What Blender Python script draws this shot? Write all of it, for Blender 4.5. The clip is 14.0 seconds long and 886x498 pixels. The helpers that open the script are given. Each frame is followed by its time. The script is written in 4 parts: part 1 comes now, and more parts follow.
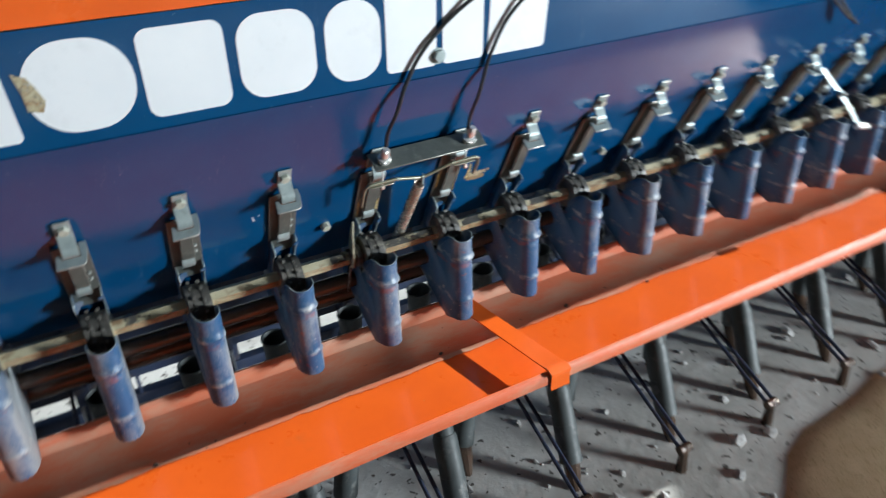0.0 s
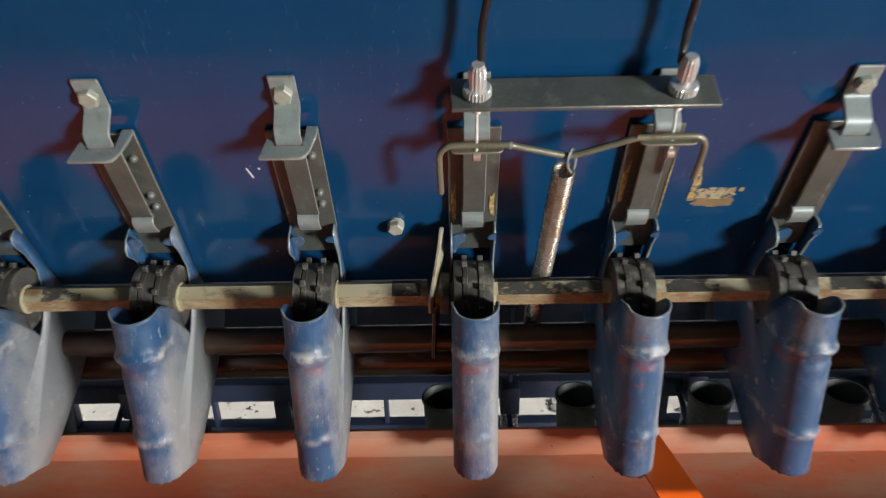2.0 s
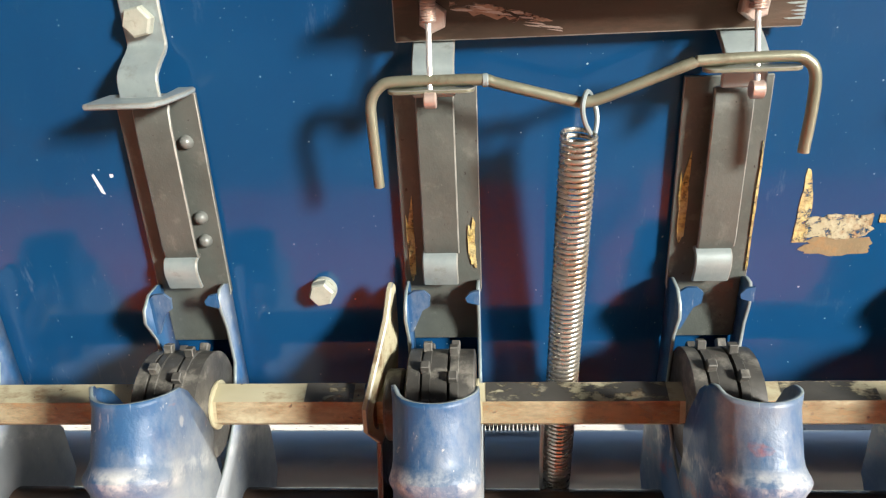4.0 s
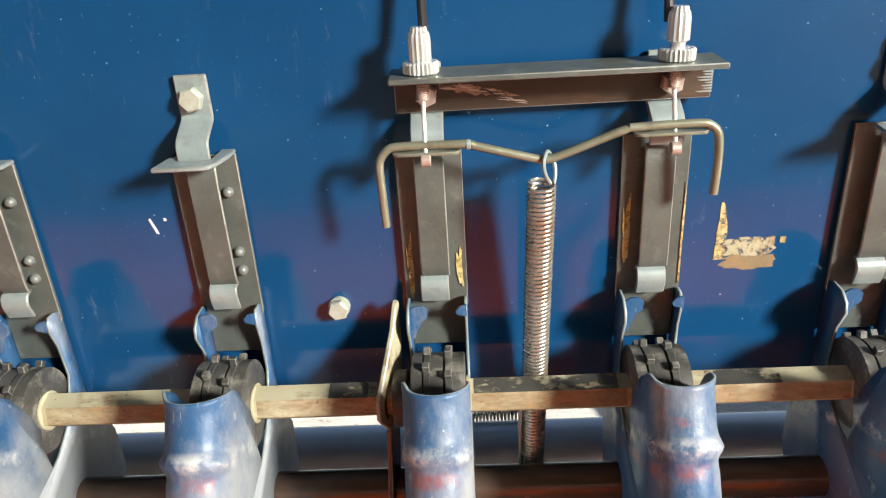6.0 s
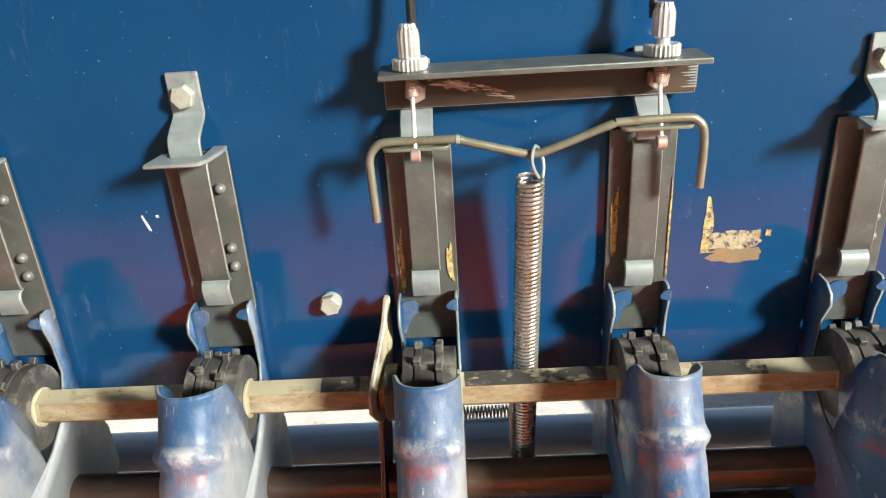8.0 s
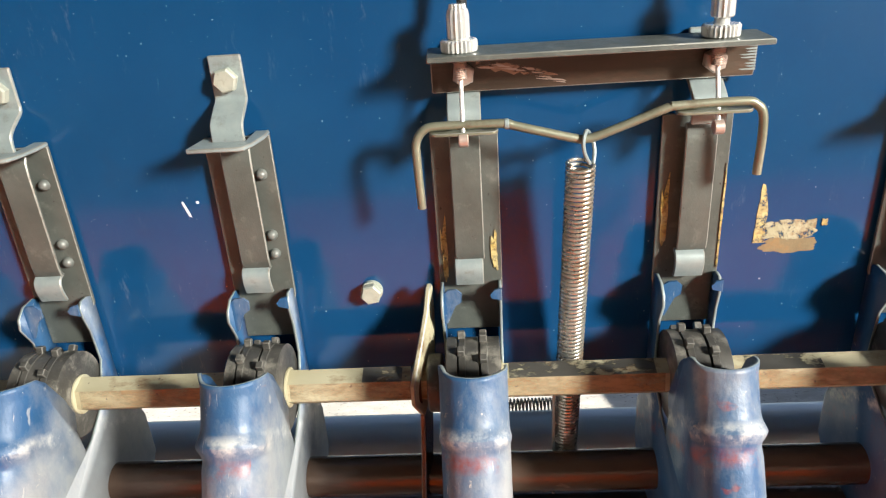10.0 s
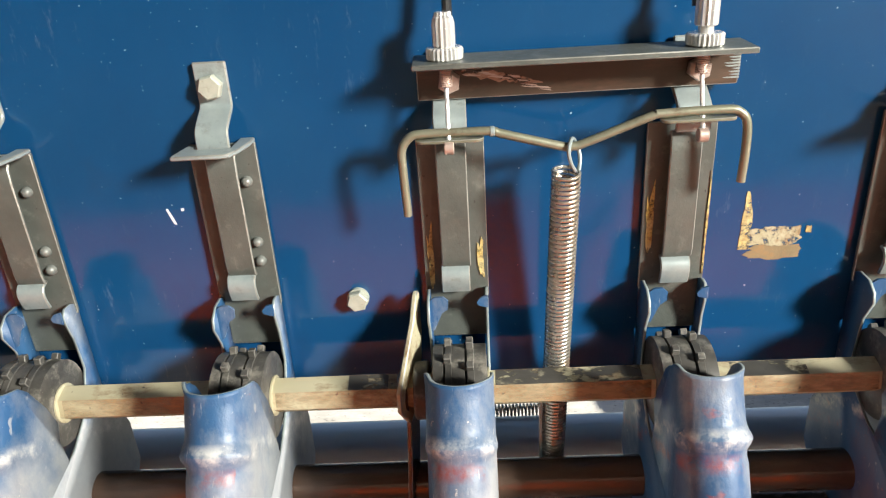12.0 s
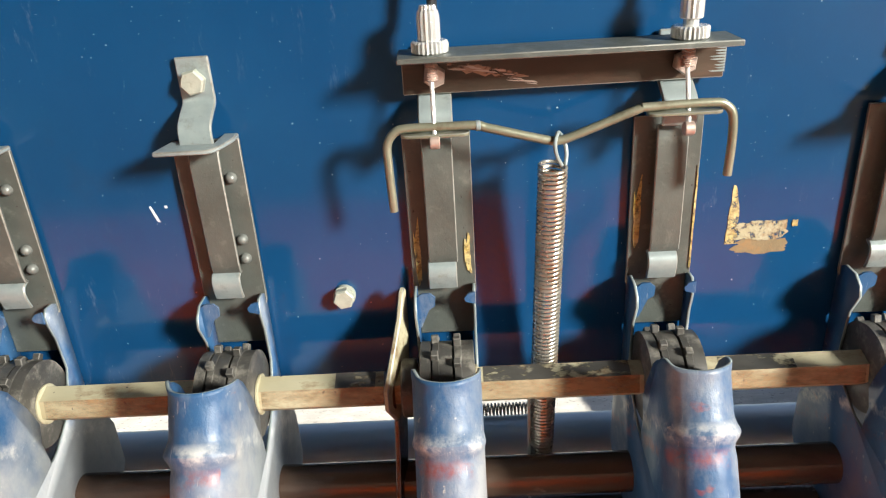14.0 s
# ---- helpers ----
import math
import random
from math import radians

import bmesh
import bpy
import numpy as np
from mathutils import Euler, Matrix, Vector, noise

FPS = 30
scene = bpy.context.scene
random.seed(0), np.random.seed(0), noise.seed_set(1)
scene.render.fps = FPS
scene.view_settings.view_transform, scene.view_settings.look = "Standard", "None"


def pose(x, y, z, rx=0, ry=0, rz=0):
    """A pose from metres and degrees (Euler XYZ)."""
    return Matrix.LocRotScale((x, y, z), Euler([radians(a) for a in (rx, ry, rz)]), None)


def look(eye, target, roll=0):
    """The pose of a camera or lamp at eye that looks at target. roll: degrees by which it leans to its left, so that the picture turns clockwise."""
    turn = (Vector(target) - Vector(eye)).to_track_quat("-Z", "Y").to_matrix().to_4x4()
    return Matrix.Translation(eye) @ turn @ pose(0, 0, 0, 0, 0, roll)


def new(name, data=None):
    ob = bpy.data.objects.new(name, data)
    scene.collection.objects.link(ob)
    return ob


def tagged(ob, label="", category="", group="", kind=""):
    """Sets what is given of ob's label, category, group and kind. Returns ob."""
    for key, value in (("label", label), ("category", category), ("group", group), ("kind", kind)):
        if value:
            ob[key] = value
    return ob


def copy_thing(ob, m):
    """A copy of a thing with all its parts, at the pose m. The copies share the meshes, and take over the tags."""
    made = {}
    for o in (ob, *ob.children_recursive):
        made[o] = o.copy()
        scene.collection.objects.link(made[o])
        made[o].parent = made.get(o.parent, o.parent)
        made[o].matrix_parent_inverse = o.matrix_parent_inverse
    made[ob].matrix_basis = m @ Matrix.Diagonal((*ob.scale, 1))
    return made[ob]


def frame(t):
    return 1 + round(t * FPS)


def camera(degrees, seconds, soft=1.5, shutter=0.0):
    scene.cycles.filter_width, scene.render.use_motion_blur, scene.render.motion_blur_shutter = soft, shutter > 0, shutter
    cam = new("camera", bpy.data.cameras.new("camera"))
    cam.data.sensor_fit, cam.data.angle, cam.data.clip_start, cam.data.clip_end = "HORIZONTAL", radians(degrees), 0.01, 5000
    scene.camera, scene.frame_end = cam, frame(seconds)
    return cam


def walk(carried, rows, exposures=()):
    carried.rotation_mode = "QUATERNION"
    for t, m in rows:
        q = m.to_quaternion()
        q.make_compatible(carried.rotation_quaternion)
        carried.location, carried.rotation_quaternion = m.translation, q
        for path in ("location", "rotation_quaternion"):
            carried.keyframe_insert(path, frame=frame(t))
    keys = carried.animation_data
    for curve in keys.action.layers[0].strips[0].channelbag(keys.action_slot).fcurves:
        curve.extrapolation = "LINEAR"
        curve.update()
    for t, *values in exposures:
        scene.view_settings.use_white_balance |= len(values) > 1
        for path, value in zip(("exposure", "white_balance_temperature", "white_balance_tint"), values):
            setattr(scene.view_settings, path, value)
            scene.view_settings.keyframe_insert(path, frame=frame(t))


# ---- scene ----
cam = camera(63.7, 14.0, soft=1.2, shutter=0.4)
# The hopper's rear sheet leans: SLOPE turns its own axes into the world's.
SLOPE = pose(0, 0, 0.72, 25)
PATH = [
    (0, (-0.3226, -0.7446, 1.1089), (0.4946, 0.7186, 0.0173), -0.26),
    (0.3, (-0.2112, -0.7933, 1.1065), (0.2732, 0.8087, 0.0115), 2.46),
    (0.5, (-0.1383, -0.8056, 1.1044), (0.1589, 0.8463, 0.0167), 2.97),
    (0.7, (-0.073, -0.7834, 1.082), (0.0955, 0.895, 0.0074), 2.18),
    (1, (0.0052, -0.7062, 1.0097), (0.0166, 1.0097, -0.0176), -0.58),
    (1.3, (0.0384, -0.6203, 0.953), (-0.1212, 1.1419, 0.0207), -2.84),
    (1.5, (0.0416, -0.564, 0.9193), (-0.1664, 1.2182, 0.0359), -3.23),
    (1.7, (0.0214, -0.5108, 0.8793), (-0.1213, 1.2839, 0.0083), -2.50),
    (2, (-0.0167, -0.4407, 0.8194), (-0.0383, 1.3708, -0.028), -1.20),
    (2.2, (-0.0192, -0.4016, 0.7924), (-0.0516, 1.4376, 0.0074), -1.53),
    (2.5, (-0.0208, -0.3511, 0.7582), (-0.0964, 1.5456, 0.1283), -2.82),
    (2.7, (0.0014, -0.3206, 0.7277), (-0.1068, 1.6104, 0.2185), -3.77),
    (3, (0.0426, -0.2854, 0.6755), (-0.095, 1.6879, 0.3799), -4.19),
    (3.2, (0.0372, -0.2747, 0.6444), (-0.1076, 1.7159, 0.5166), -2.86),
    (3.5, (0.026, -0.2706, 0.6213), (-0.1271, 1.7234, 0.6413), -0.79),
    (3.7, (0.0241, -0.2722, 0.6213), (-0.1237, 1.7221, 0.6475), -0.74),
    (5.8, (0.0196, -0.3582, 0.6305), (-0.0344, 1.6406, 0.6711), -2.82),
    (6, (0.0204, -0.3593, 0.6344), (-0.0567, 1.6391, 0.6553), -2.45),
    (6.5, (0.021, -0.3637, 0.6345), (-0.0415, 1.6352, 0.6571), -2.33),
    (7, (0.0296, -0.3686, 0.6331), (-0.0267, 1.6304, 0.6629), -2.99),
    (7.5, (0.0269, -0.3676, 0.6321), (-0.0299, 1.6314, 0.6594), -2.88),
    (7.7, (0.0247, -0.3657, 0.6313), (-0.0326, 1.6333, 0.6586), -2.80),
    (9.8, (0.0127, -0.3572, 0.6279), (-0.0912, 1.6401, 0.6354), -2.65),
    (10, (0.0075, -0.3552, 0.6278), (-0.1039, 1.6417, 0.6389), -2.44),
    (10.5, (0.0066, -0.3582, 0.6309), (-0.1094, 1.6384, 0.6499), -2.15),
    (11, (0.0096, -0.3587, 0.6309), (-0.1027, 1.6379, 0.661), -2.56),
    (11.5, (0.0087, -0.356, 0.6294), (-0.09, 1.6415, 0.6474), -2.70),
    (12, (0.0097, -0.3546, 0.6295), (-0.0739, 1.6435, 0.6503), -2.51),
    (12.5, (0.0122, -0.3553, 0.6296), (-0.0559, 1.6434, 0.654), -2.81),
    (13, (0.0135, -0.3553, 0.6285), (-0.026, 1.6441, 0.6499), -3.11),
    (13.5, (0.013, -0.3521, 0.6244), (-0.039, 1.647, 0.6498), -3.15),
    (14, (0.0109, -0.3519, 0.626), (-0.0428, 1.6472, 0.6522), -2.87),
]
EXPOSURES = ((0, 0.50, 5700, 4), (1.0, 0.63, 5700, 4), (1.5, 0.45, 6000, 7), (2.0, 0.18, 6500, 10), (2.5, 0.62, 6500, 10), (3.0, 1.02, 6600, 10), (3.7, 1.24, 6650, 9), (5.8, 1.27, 6720, 8), (14, 1.27, 6720, 8))
walk(cam, [(t, look(eye, target, roll)) for t, eye, target, roll in PATH], EXPOSURES)

# ---- light ----
world = bpy.data.worlds.new("sky")
scene.world = world
world.use_nodes = True
wn, wl = world.node_tree.nodes, world.node_tree.links
sky = wn.new("ShaderNodeTexSky")
sky.sky_type = "NISHITA"
sky.sun_disc = False
SUN_EL, SUN_AZ = radians(32), radians(90)  # azimuth from +y towards +x
sky.sun_elevation, sky.sun_rotation = SUN_EL, SUN_AZ
wl.new(sky.outputs[0], wn["Background"].inputs[0])
wn["Background"].inputs[1].default_value = 0.058
sun_data = bpy.data.lights.new("sun", "SUN")
sun_data.energy, sun_data.angle, sun_data.color = 5.0, radians(0.6), (1.0, 0.94, 0.85)
sun = new("sun", sun_data)
sun_dir = Vector((math.sin(SUN_AZ) * math.cos(SUN_EL), math.cos(SUN_AZ) * math.cos(SUN_EL) - 0.008, math.sin(SUN_EL)))
sun.matrix_world = look(sun_dir * 20, (0, 0, 0))
# daylight from the bright yard, in the opening of the added south wall
door_data = bpy.data.lights.new("yard_light", "AREA")
door_data.shape, door_data.size, door_data.size_y = "RECTANGLE", 1.05, 1.4
door_data.energy, door_data.color = 830, (0.99, 0.98, 0.945)
door_light = new("yard_light", door_data)
door_light.matrix_world = look((6.00, -5.66, 1.50), (0.0, 0.0, 0.70))


# ---- materials ----
def nodes_of(name):
    m = bpy.data.materials.new(name)
    m.use_nodes = True
    return m, m.node_tree.nodes, m.node_tree.links, m.node_tree.nodes["Principled BSDF"]


def noise_node(n, l, scale, detail=5.0, rough=0.6, stretch=(1, 1, 1), shift=0.0):
    """A noise in metres of the object's own axes, shifted at random from object to object."""
    co, info, add, mp, tex = (n.new(k) for k in ("ShaderNodeTexCoord", "ShaderNodeObjectInfo", "ShaderNodeVectorMath", "ShaderNodeMapping", "ShaderNodeTexNoise"))
    mul = n.new("ShaderNodeMath")
    mul.operation = "MULTIPLY_ADD"
    mul.inputs[1].default_value, mul.inputs[2].default_value = 7.0, shift
    l.new(info.outputs["Random"], mul.inputs[0])
    l.new(co.outputs["Object"], mp.inputs[0])
    mp.inputs["Scale"].default_value = stretch
    l.new(mp.outputs[0], add.inputs[0])
    l.new(mul.outputs[0], add.inputs[1])
    l.new(add.outputs[0], tex.inputs["Vector"])
    tex.inputs["Scale"].default_value, tex.inputs["Detail"].default_value, tex.inputs["Roughness"].default_value = scale, detail, rough
    return tex.outputs["Fac"]


def ramp(n, l, fac, stops):
    r = n.new("ShaderNodeValToRGB")
    el = r.color_ramp.elements
    while len(el) < len(stops):
        el.new(0.5)
    for e, (p, c) in zip(el, stops):
        e.position, e.color = p, (*c, 1) if len(c) == 3 else c
    l.new(fac, r.inputs[0])
    return r.outputs[0]


def over(n, l, fac, a, b):
    m = n.new("ShaderNodeMix")
    m.data_type = "RGBA"
    l.new(fac, m.inputs[0])
    for s, v in ((6, a), (7, b)):
        if isinstance(v, tuple):
            m.inputs[s].default_value = (*v, 1)
        else:
            l.new(v, m.inputs[s])
    return m.outputs[2]


def fleck_mask(n, l, scale, keep):
    """Scattered round flecks of uneven size: cells of a Voronoi pattern, a share of them kept."""
    co, vor, sep, mul, less = (n.new(k) for k in ("ShaderNodeTexCoord", "ShaderNodeTexVoronoi", "ShaderNodeSeparateColor", "ShaderNodeMath", "ShaderNodeMath"))
    l.new(co.outputs["Object"], vor.inputs["Vector"])
    vor.inputs["Scale"].default_value = scale
    l.new(vor.outputs["Color"], sep.inputs[0])
    mul.operation = "MULTIPLY_ADD"
    mul.inputs[1].default_value, mul.inputs[2].default_value = 0.30, -0.30 * (1 - keep)
    l.new(sep.outputs[0], mul.inputs[0])
    less.operation = "LESS_THAN"
    l.new(vor.outputs["Distance"], less.inputs[0])
    l.new(mul.outputs[0], less.inputs[1])
    return less.outputs[0]


def band_mask(n, l, centre, width):
    """One across a strip at a given way down the spout's front, nothing past its width."""
    co, sub, dot, off, fall = (n.new(k) for k in ("ShaderNodeTexCoord", "ShaderNodeVectorMath", "ShaderNodeVectorMath", "ShaderNodeMath", "ShaderNodeMapRange"))
    sub.operation, dot.operation, off.operation = "SUBTRACT", "DOT_PRODUCT", "COMPARE"
    sub.inputs[1].default_value = (0, -0.064, -0.134)
    dot.inputs[1].default_value = (0, -0.484, -0.875)
    l.new(co.outputs["Object"], sub.inputs[0])
    l.new(sub.outputs[0], dot.inputs[0])
    off.operation = "SUBTRACT"
    l.new(dot.outputs["Value"], off.inputs[0])
    off.inputs[1].default_value = centre
    size = n.new("ShaderNodeMath")
    size.operation = "ABSOLUTE"
    l.new(off.outputs[0], size.inputs[0])
    l.new(size.outputs[0], fall.inputs[0])
    fall.inputs[1].default_value, fall.inputs[2].default_value, fall.inputs[3].default_value, fall.inputs[4].default_value = width * 0.3, width, 1.0, 0.0
    return fall.outputs[0]


def spout_paint():
    """Blue enamel worn by seed: soft dust, purple primer showing, fine scuffs and flecks; cheek light and bead
    highlights painted in.
    """
    m, n, l, p = nodes_of("worn_blue_sheet")
    col = ramp(n, l, noise_node(n, l, 22, 5, 0.65, (1, 0.6, 0.4)), [(0.30, (0.012, 0.078, 0.200)), (0.54, (0.018, 0.082, 0.188)), (0.66, (0.050, 0.064, 0.14)), (0.78, (0.12, 0.085, 0.11))])
    red = ramp(n, l, noise_node(n, l, 34, 4, 0.6, (1, 1, 1.6), 8.4), [(0.66, (0, 0, 0)), (0.72, (0.8, 0.8, 0.8))])
    col = over(n, l, red, col, (0.26, 0.055, 0.05))
    # field dust, thickest on the flat cheeks, with side light painted into it
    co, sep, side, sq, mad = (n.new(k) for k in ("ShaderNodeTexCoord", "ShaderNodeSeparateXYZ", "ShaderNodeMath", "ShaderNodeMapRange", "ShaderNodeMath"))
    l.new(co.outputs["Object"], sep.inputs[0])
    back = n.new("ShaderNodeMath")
    back.operation, side.operation = "MULTIPLY", "MAXIMUM"  # the cheek towards the yard is painted paler, as if lit
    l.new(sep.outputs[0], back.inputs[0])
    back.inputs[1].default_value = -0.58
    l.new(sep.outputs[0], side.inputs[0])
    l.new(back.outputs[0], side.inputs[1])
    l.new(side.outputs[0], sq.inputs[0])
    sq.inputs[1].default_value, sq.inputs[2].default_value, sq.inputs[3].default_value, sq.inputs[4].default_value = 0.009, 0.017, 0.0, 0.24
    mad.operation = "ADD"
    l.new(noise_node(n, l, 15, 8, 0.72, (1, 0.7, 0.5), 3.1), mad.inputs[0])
    lipz, rear, fore, keep, both = (n.new(k) for k in ("ShaderNodeMapRange", "ShaderNodeMapRange", "ShaderNodeMapRange", "ShaderNodeMath", "ShaderNodeMath"))
    for node, source, limits in ((lipz, 2, (-0.178, -0.150, 1.0, 0.25)), (rear, 2, (-0.195, -0.170, 1.0, 0.0)), (fore, 1, (-0.045, -0.030, 1.0, 0.0))):
        l.new(sep.outputs[source], node.inputs[0])
        for k, v in enumerate(limits):
            node.inputs[k + 1].default_value = v
    fz = n.new("ShaderNodeMath")
    fz.operation, keep.operation, both.operation = "MULTIPLY", "MAXIMUM", "MULTIPLY"
    l.new(lipz.outputs[0], fz.inputs[0])
    l.new(fore.outputs[0], fz.inputs[1])
    l.new(fz.outputs[0], keep.inputs[0])
    l.new(rear.outputs[0], keep.inputs[1])
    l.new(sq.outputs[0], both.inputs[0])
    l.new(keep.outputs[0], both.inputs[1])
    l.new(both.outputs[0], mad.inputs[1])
    # the far cheek's shade, painted in by thinning its dust
    cheek_shade, shaded_dust = n.new("ShaderNodeMapRange"), n.new("ShaderNodeMath")
    l.new(sep.outputs[0], cheek_shade.inputs[0])
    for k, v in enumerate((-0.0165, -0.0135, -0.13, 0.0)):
        cheek_shade.inputs[k + 1].default_value = v
    shaded_dust.operation = "ADD"
    l.new(mad.outputs[0], shaded_dust.inputs[0])
    l.new(cheek_shade.outputs[0], shaded_dust.inputs[1])
    dust = ramp(n, l, shaded_dust.outputs[0], [(0.47, (0.02, 0.02, 0.02)), (0.72, (0.80, 0.80, 0.80))])
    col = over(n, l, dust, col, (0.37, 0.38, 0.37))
    scuff = ramp(n, l, noise_node(n, l, 150, 9, 0.78, (1, 0.9, 0.8), 6.6), [(0.63, (0, 0, 0)), (0.68, (0.9, 0.9, 0.9))])
    col = over(n, l, scuff, col, (0.55, 0.52, 0.46))
    line = ramp(n, l, noise_node(n, l, 900, 3, 0.5, (1, 0.10, 0.10), 9.9), [(0.67, (0, 0, 0)), (0.72, (0.45, 0.45, 0.45))])
    col = over(n, l, line, col, (0.50, 0.49, 0.46))
    # the proud bead's pale highlight is painted in patches, with rust in the crease below it
    for centre, width, colour, amount, shift in ((0.0335, 0.0060, (0.58, 0.58, 0.55), 0.85, 11.1), (0.1035, 0.0050, (0.52, 0.51, 0.47), 0.6, 13.7), (0.0450, 0.0055, (0.27, 0.05, 0.035), 0.75, 17.3)):
        band = band_mask(n, l, centre, width)
        patch = ramp(n, l, noise_node(n, l, 45, 6, 0.7, (1, 1, 1), shift), [(0.48, (0, 0, 0)), (0.64, (amount,) * 3)])
        both = n.new("ShaderNodeMath")
        both.operation = "MULTIPLY"
        l.new(band, both.inputs[0])
        l.new(patch, both.inputs[1])
        if centre == 0.0450:
            narrow = n.new("ShaderNodeMath")
            narrow.operation = "LESS_THAN"
            l.new(side.outputs[0], narrow.inputs[0])
            narrow.inputs[1].default_value = 0.0112
            cut = n.new("ShaderNodeMath")
            cut.operation = "MULTIPLY"
            l.new(both.outputs[0], cut.inputs[0])
            l.new(narrow.outputs[0], cut.inputs[1])
            both = cut
        col = over(n, l, both.outputs[0], col, colour)
    col = over(n, l, fleck_mask(n, l, 260, 0.24), col, (0.50, 0.48, 0.44))
    l.new(col, p.inputs["Base Color"])
    rg = ramp(n, l, noise_node(n, l, 60, 6, 0.7, (1, 1, 1), 5.3), [(0.3, (0.32,) * 3), (0.7, (0.58,) * 3)])
    l.new(rg, p.inputs["Roughness"])
    b = n.new("ShaderNodeBump")
    b.inputs["Strength"].default_value, b.inputs["Distance"].default_value = 0.32, 0.002
    l.new(noise_node(n, l, 110, 7, 0.65, (1, 1, 0.6), 2.2), b.inputs["Height"])
    l.new(b.outputs[0], p.inputs["Normal"])
    return m


def surface(name, base, wear, rough=(0.3, 0.5), metal=0.0, coat=0.0, scale=30.0, grain=400.0, bump=0.15, bump_scale=None, wear_at=(0.55, 0.72), spots=None, stretch=(1, 1, 1), coat_rough=0.08, flecks=None):
    """base: two colours that a noise runs between; wear: a third in patches; spots: a fourth in fine specks."""
    m, n, l, p = nodes_of(name)
    col = ramp(n, l, noise_node(n, l, scale, 4, 0.6, stretch), [(0.35, base[0]), (0.65, base[1])])
    mask = ramp(n, l, noise_node(n, l, scale * 1.7, 8, 0.7, stretch, 3.1), [(wear_at[0], (0, 0, 0)), (wear_at[1], (1, 1, 1))])
    col = over(n, l, mask, col, wear)
    if spots:
        dots = ramp(n, l, noise_node(n, l, grain, 2, 0.5, (1, 1, 1), 1.7), [(spots[1], (0, 0, 0)), (spots[1] + 0.03, (1, 1, 1))])
        col = over(n, l, dots, col, spots[0])
    if flecks:
        for colour, size, keep in flecks:
            col = over(n, l, fleck_mask(n, l, size, keep), col, colour)
    l.new(col, p.inputs["Base Color"])
    rg = ramp(n, l, noise_node(n, l, scale * 3, 6, 0.7, stretch, 5.3), [(0.3, (rough[0],) * 3), (0.7, (rough[1],) * 3)])
    l.new(rg, p.inputs["Roughness"])
    p.inputs["Metallic"].default_value = metal
    p.inputs["Coat Weight"].default_value = coat
    p.inputs["Coat Roughness"].default_value = coat_rough
    if bump:
        b = n.new("ShaderNodeBump")
        b.inputs["Strength"].default_value, b.inputs["Distance"].default_value = bump, 0.002
        l.new(noise_node(n, l, bump_scale or grain, 6, 0.6, stretch, 2.2), b.inputs["Height"])
        l.new(b.outputs[0], p.inputs["Normal"])
    return m


BLUE = surface("blue_enamel", ((0.004, 0.047, 0.134), (0.006, 0.057, 0.152)), (0.012, 0.048, 0.120), (0.08, 0.17), coat=0.0, scale=9, grain=260, bump=0.03, bump_scale=40, wear_at=(0.6, 0.8), coat_rough=0.14, flecks=(((0.34, 0.40, 0.46), 110, 0.20), ((0.32, 0.39, 0.46), 230, 0.30), ((0.26, 0.33, 0.41), 460, 0.32)))
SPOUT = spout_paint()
n, l = BLUE.node_tree.nodes, BLUE.node_tree.links  # faint rubbed streaks in the enamel
paint = n["Principled BSDF"].inputs["Base Color"]
streak = ramp(n, l, noise_node(n, l, 110, 9, 0.78, (1, 0.25, 0.25), 8.8), [(0.58, (0, 0, 0)), (0.74, (0.45, 0.45, 0.45))])
where = ramp(n, l, noise_node(n, l, 7, 3, 0.6, (1, 1, 1), 4.1), [(0.48, (0, 0, 0)), (0.64, (1, 1, 1))])
l.new(over(n, l, over(n, l, where, (0.0, 0.0, 0.0), streak), paint.links[0].from_socket, (0.17, 0.23, 0.31)), paint)
STEEL = surface("grey_zinc_steel", ((0.090, 0.100, 0.088), (0.125, 0.135, 0.120)), (0.19, 0.20, 0.175), (0.38, 0.55), metal=0.25, scale=40, grain=500, bump=0.1, spots=((0.05, 0.045, 0.04), 0.72), flecks=(((0.34, 0.34, 0.30), 260, 0.20), ((0.28, 0.28, 0.25), 520, 0.24)))
ZINC = surface("bright_zinc", ((0.27, 0.32, 0.32), (0.35, 0.40, 0.39)), (0.23, 0.25, 0.22), (0.34, 0.5), metal=0.3, scale=60, grain=600, bump=0.08)
CHROME = surface("shiny_nickel", ((0.75, 0.74, 0.71), (0.82, 0.81, 0.78)), (0.6, 0.57, 0.52), (0.16, 0.28), metal=0.6, scale=80, grain=700, bump=0.05)
BARSTEEL = surface("brown_grey_steel", ((0.066, 0.044, 0.031), (0.098, 0.066, 0.046)), (0.16, 0.09, 0.06), (0.3, 0.5), metal=0.4, scale=30, grain=450, bump=0.12, stretch=(0.25, 1, 1))
RODSTEEL = surface("tarnished_rod_steel", ((0.22, 0.22, 0.155), (0.28, 0.275, 0.20)), (0.15, 0.12, 0.075), (0.32, 0.48), metal=0.45, scale=50, grain=500, bump=0.08)
SPRINGSTEEL = surface("spring_wire_steel", ((0.50, 0.46, 0.39), (0.58, 0.54, 0.47)), (0.42, 0.27, 0.15), (0.20, 0.34), metal=0.75, scale=25, grain=500, bump=0.03, wear_at=(0.48, 0.66))
COPPER = surface("copper_toned_nut", ((0.60, 0.46, 0.39), (0.66, 0.53, 0.46)), (0.62, 0.56, 0.51), (0.3, 0.5), metal=0.6, scale=90, grain=600, bump=0.1)
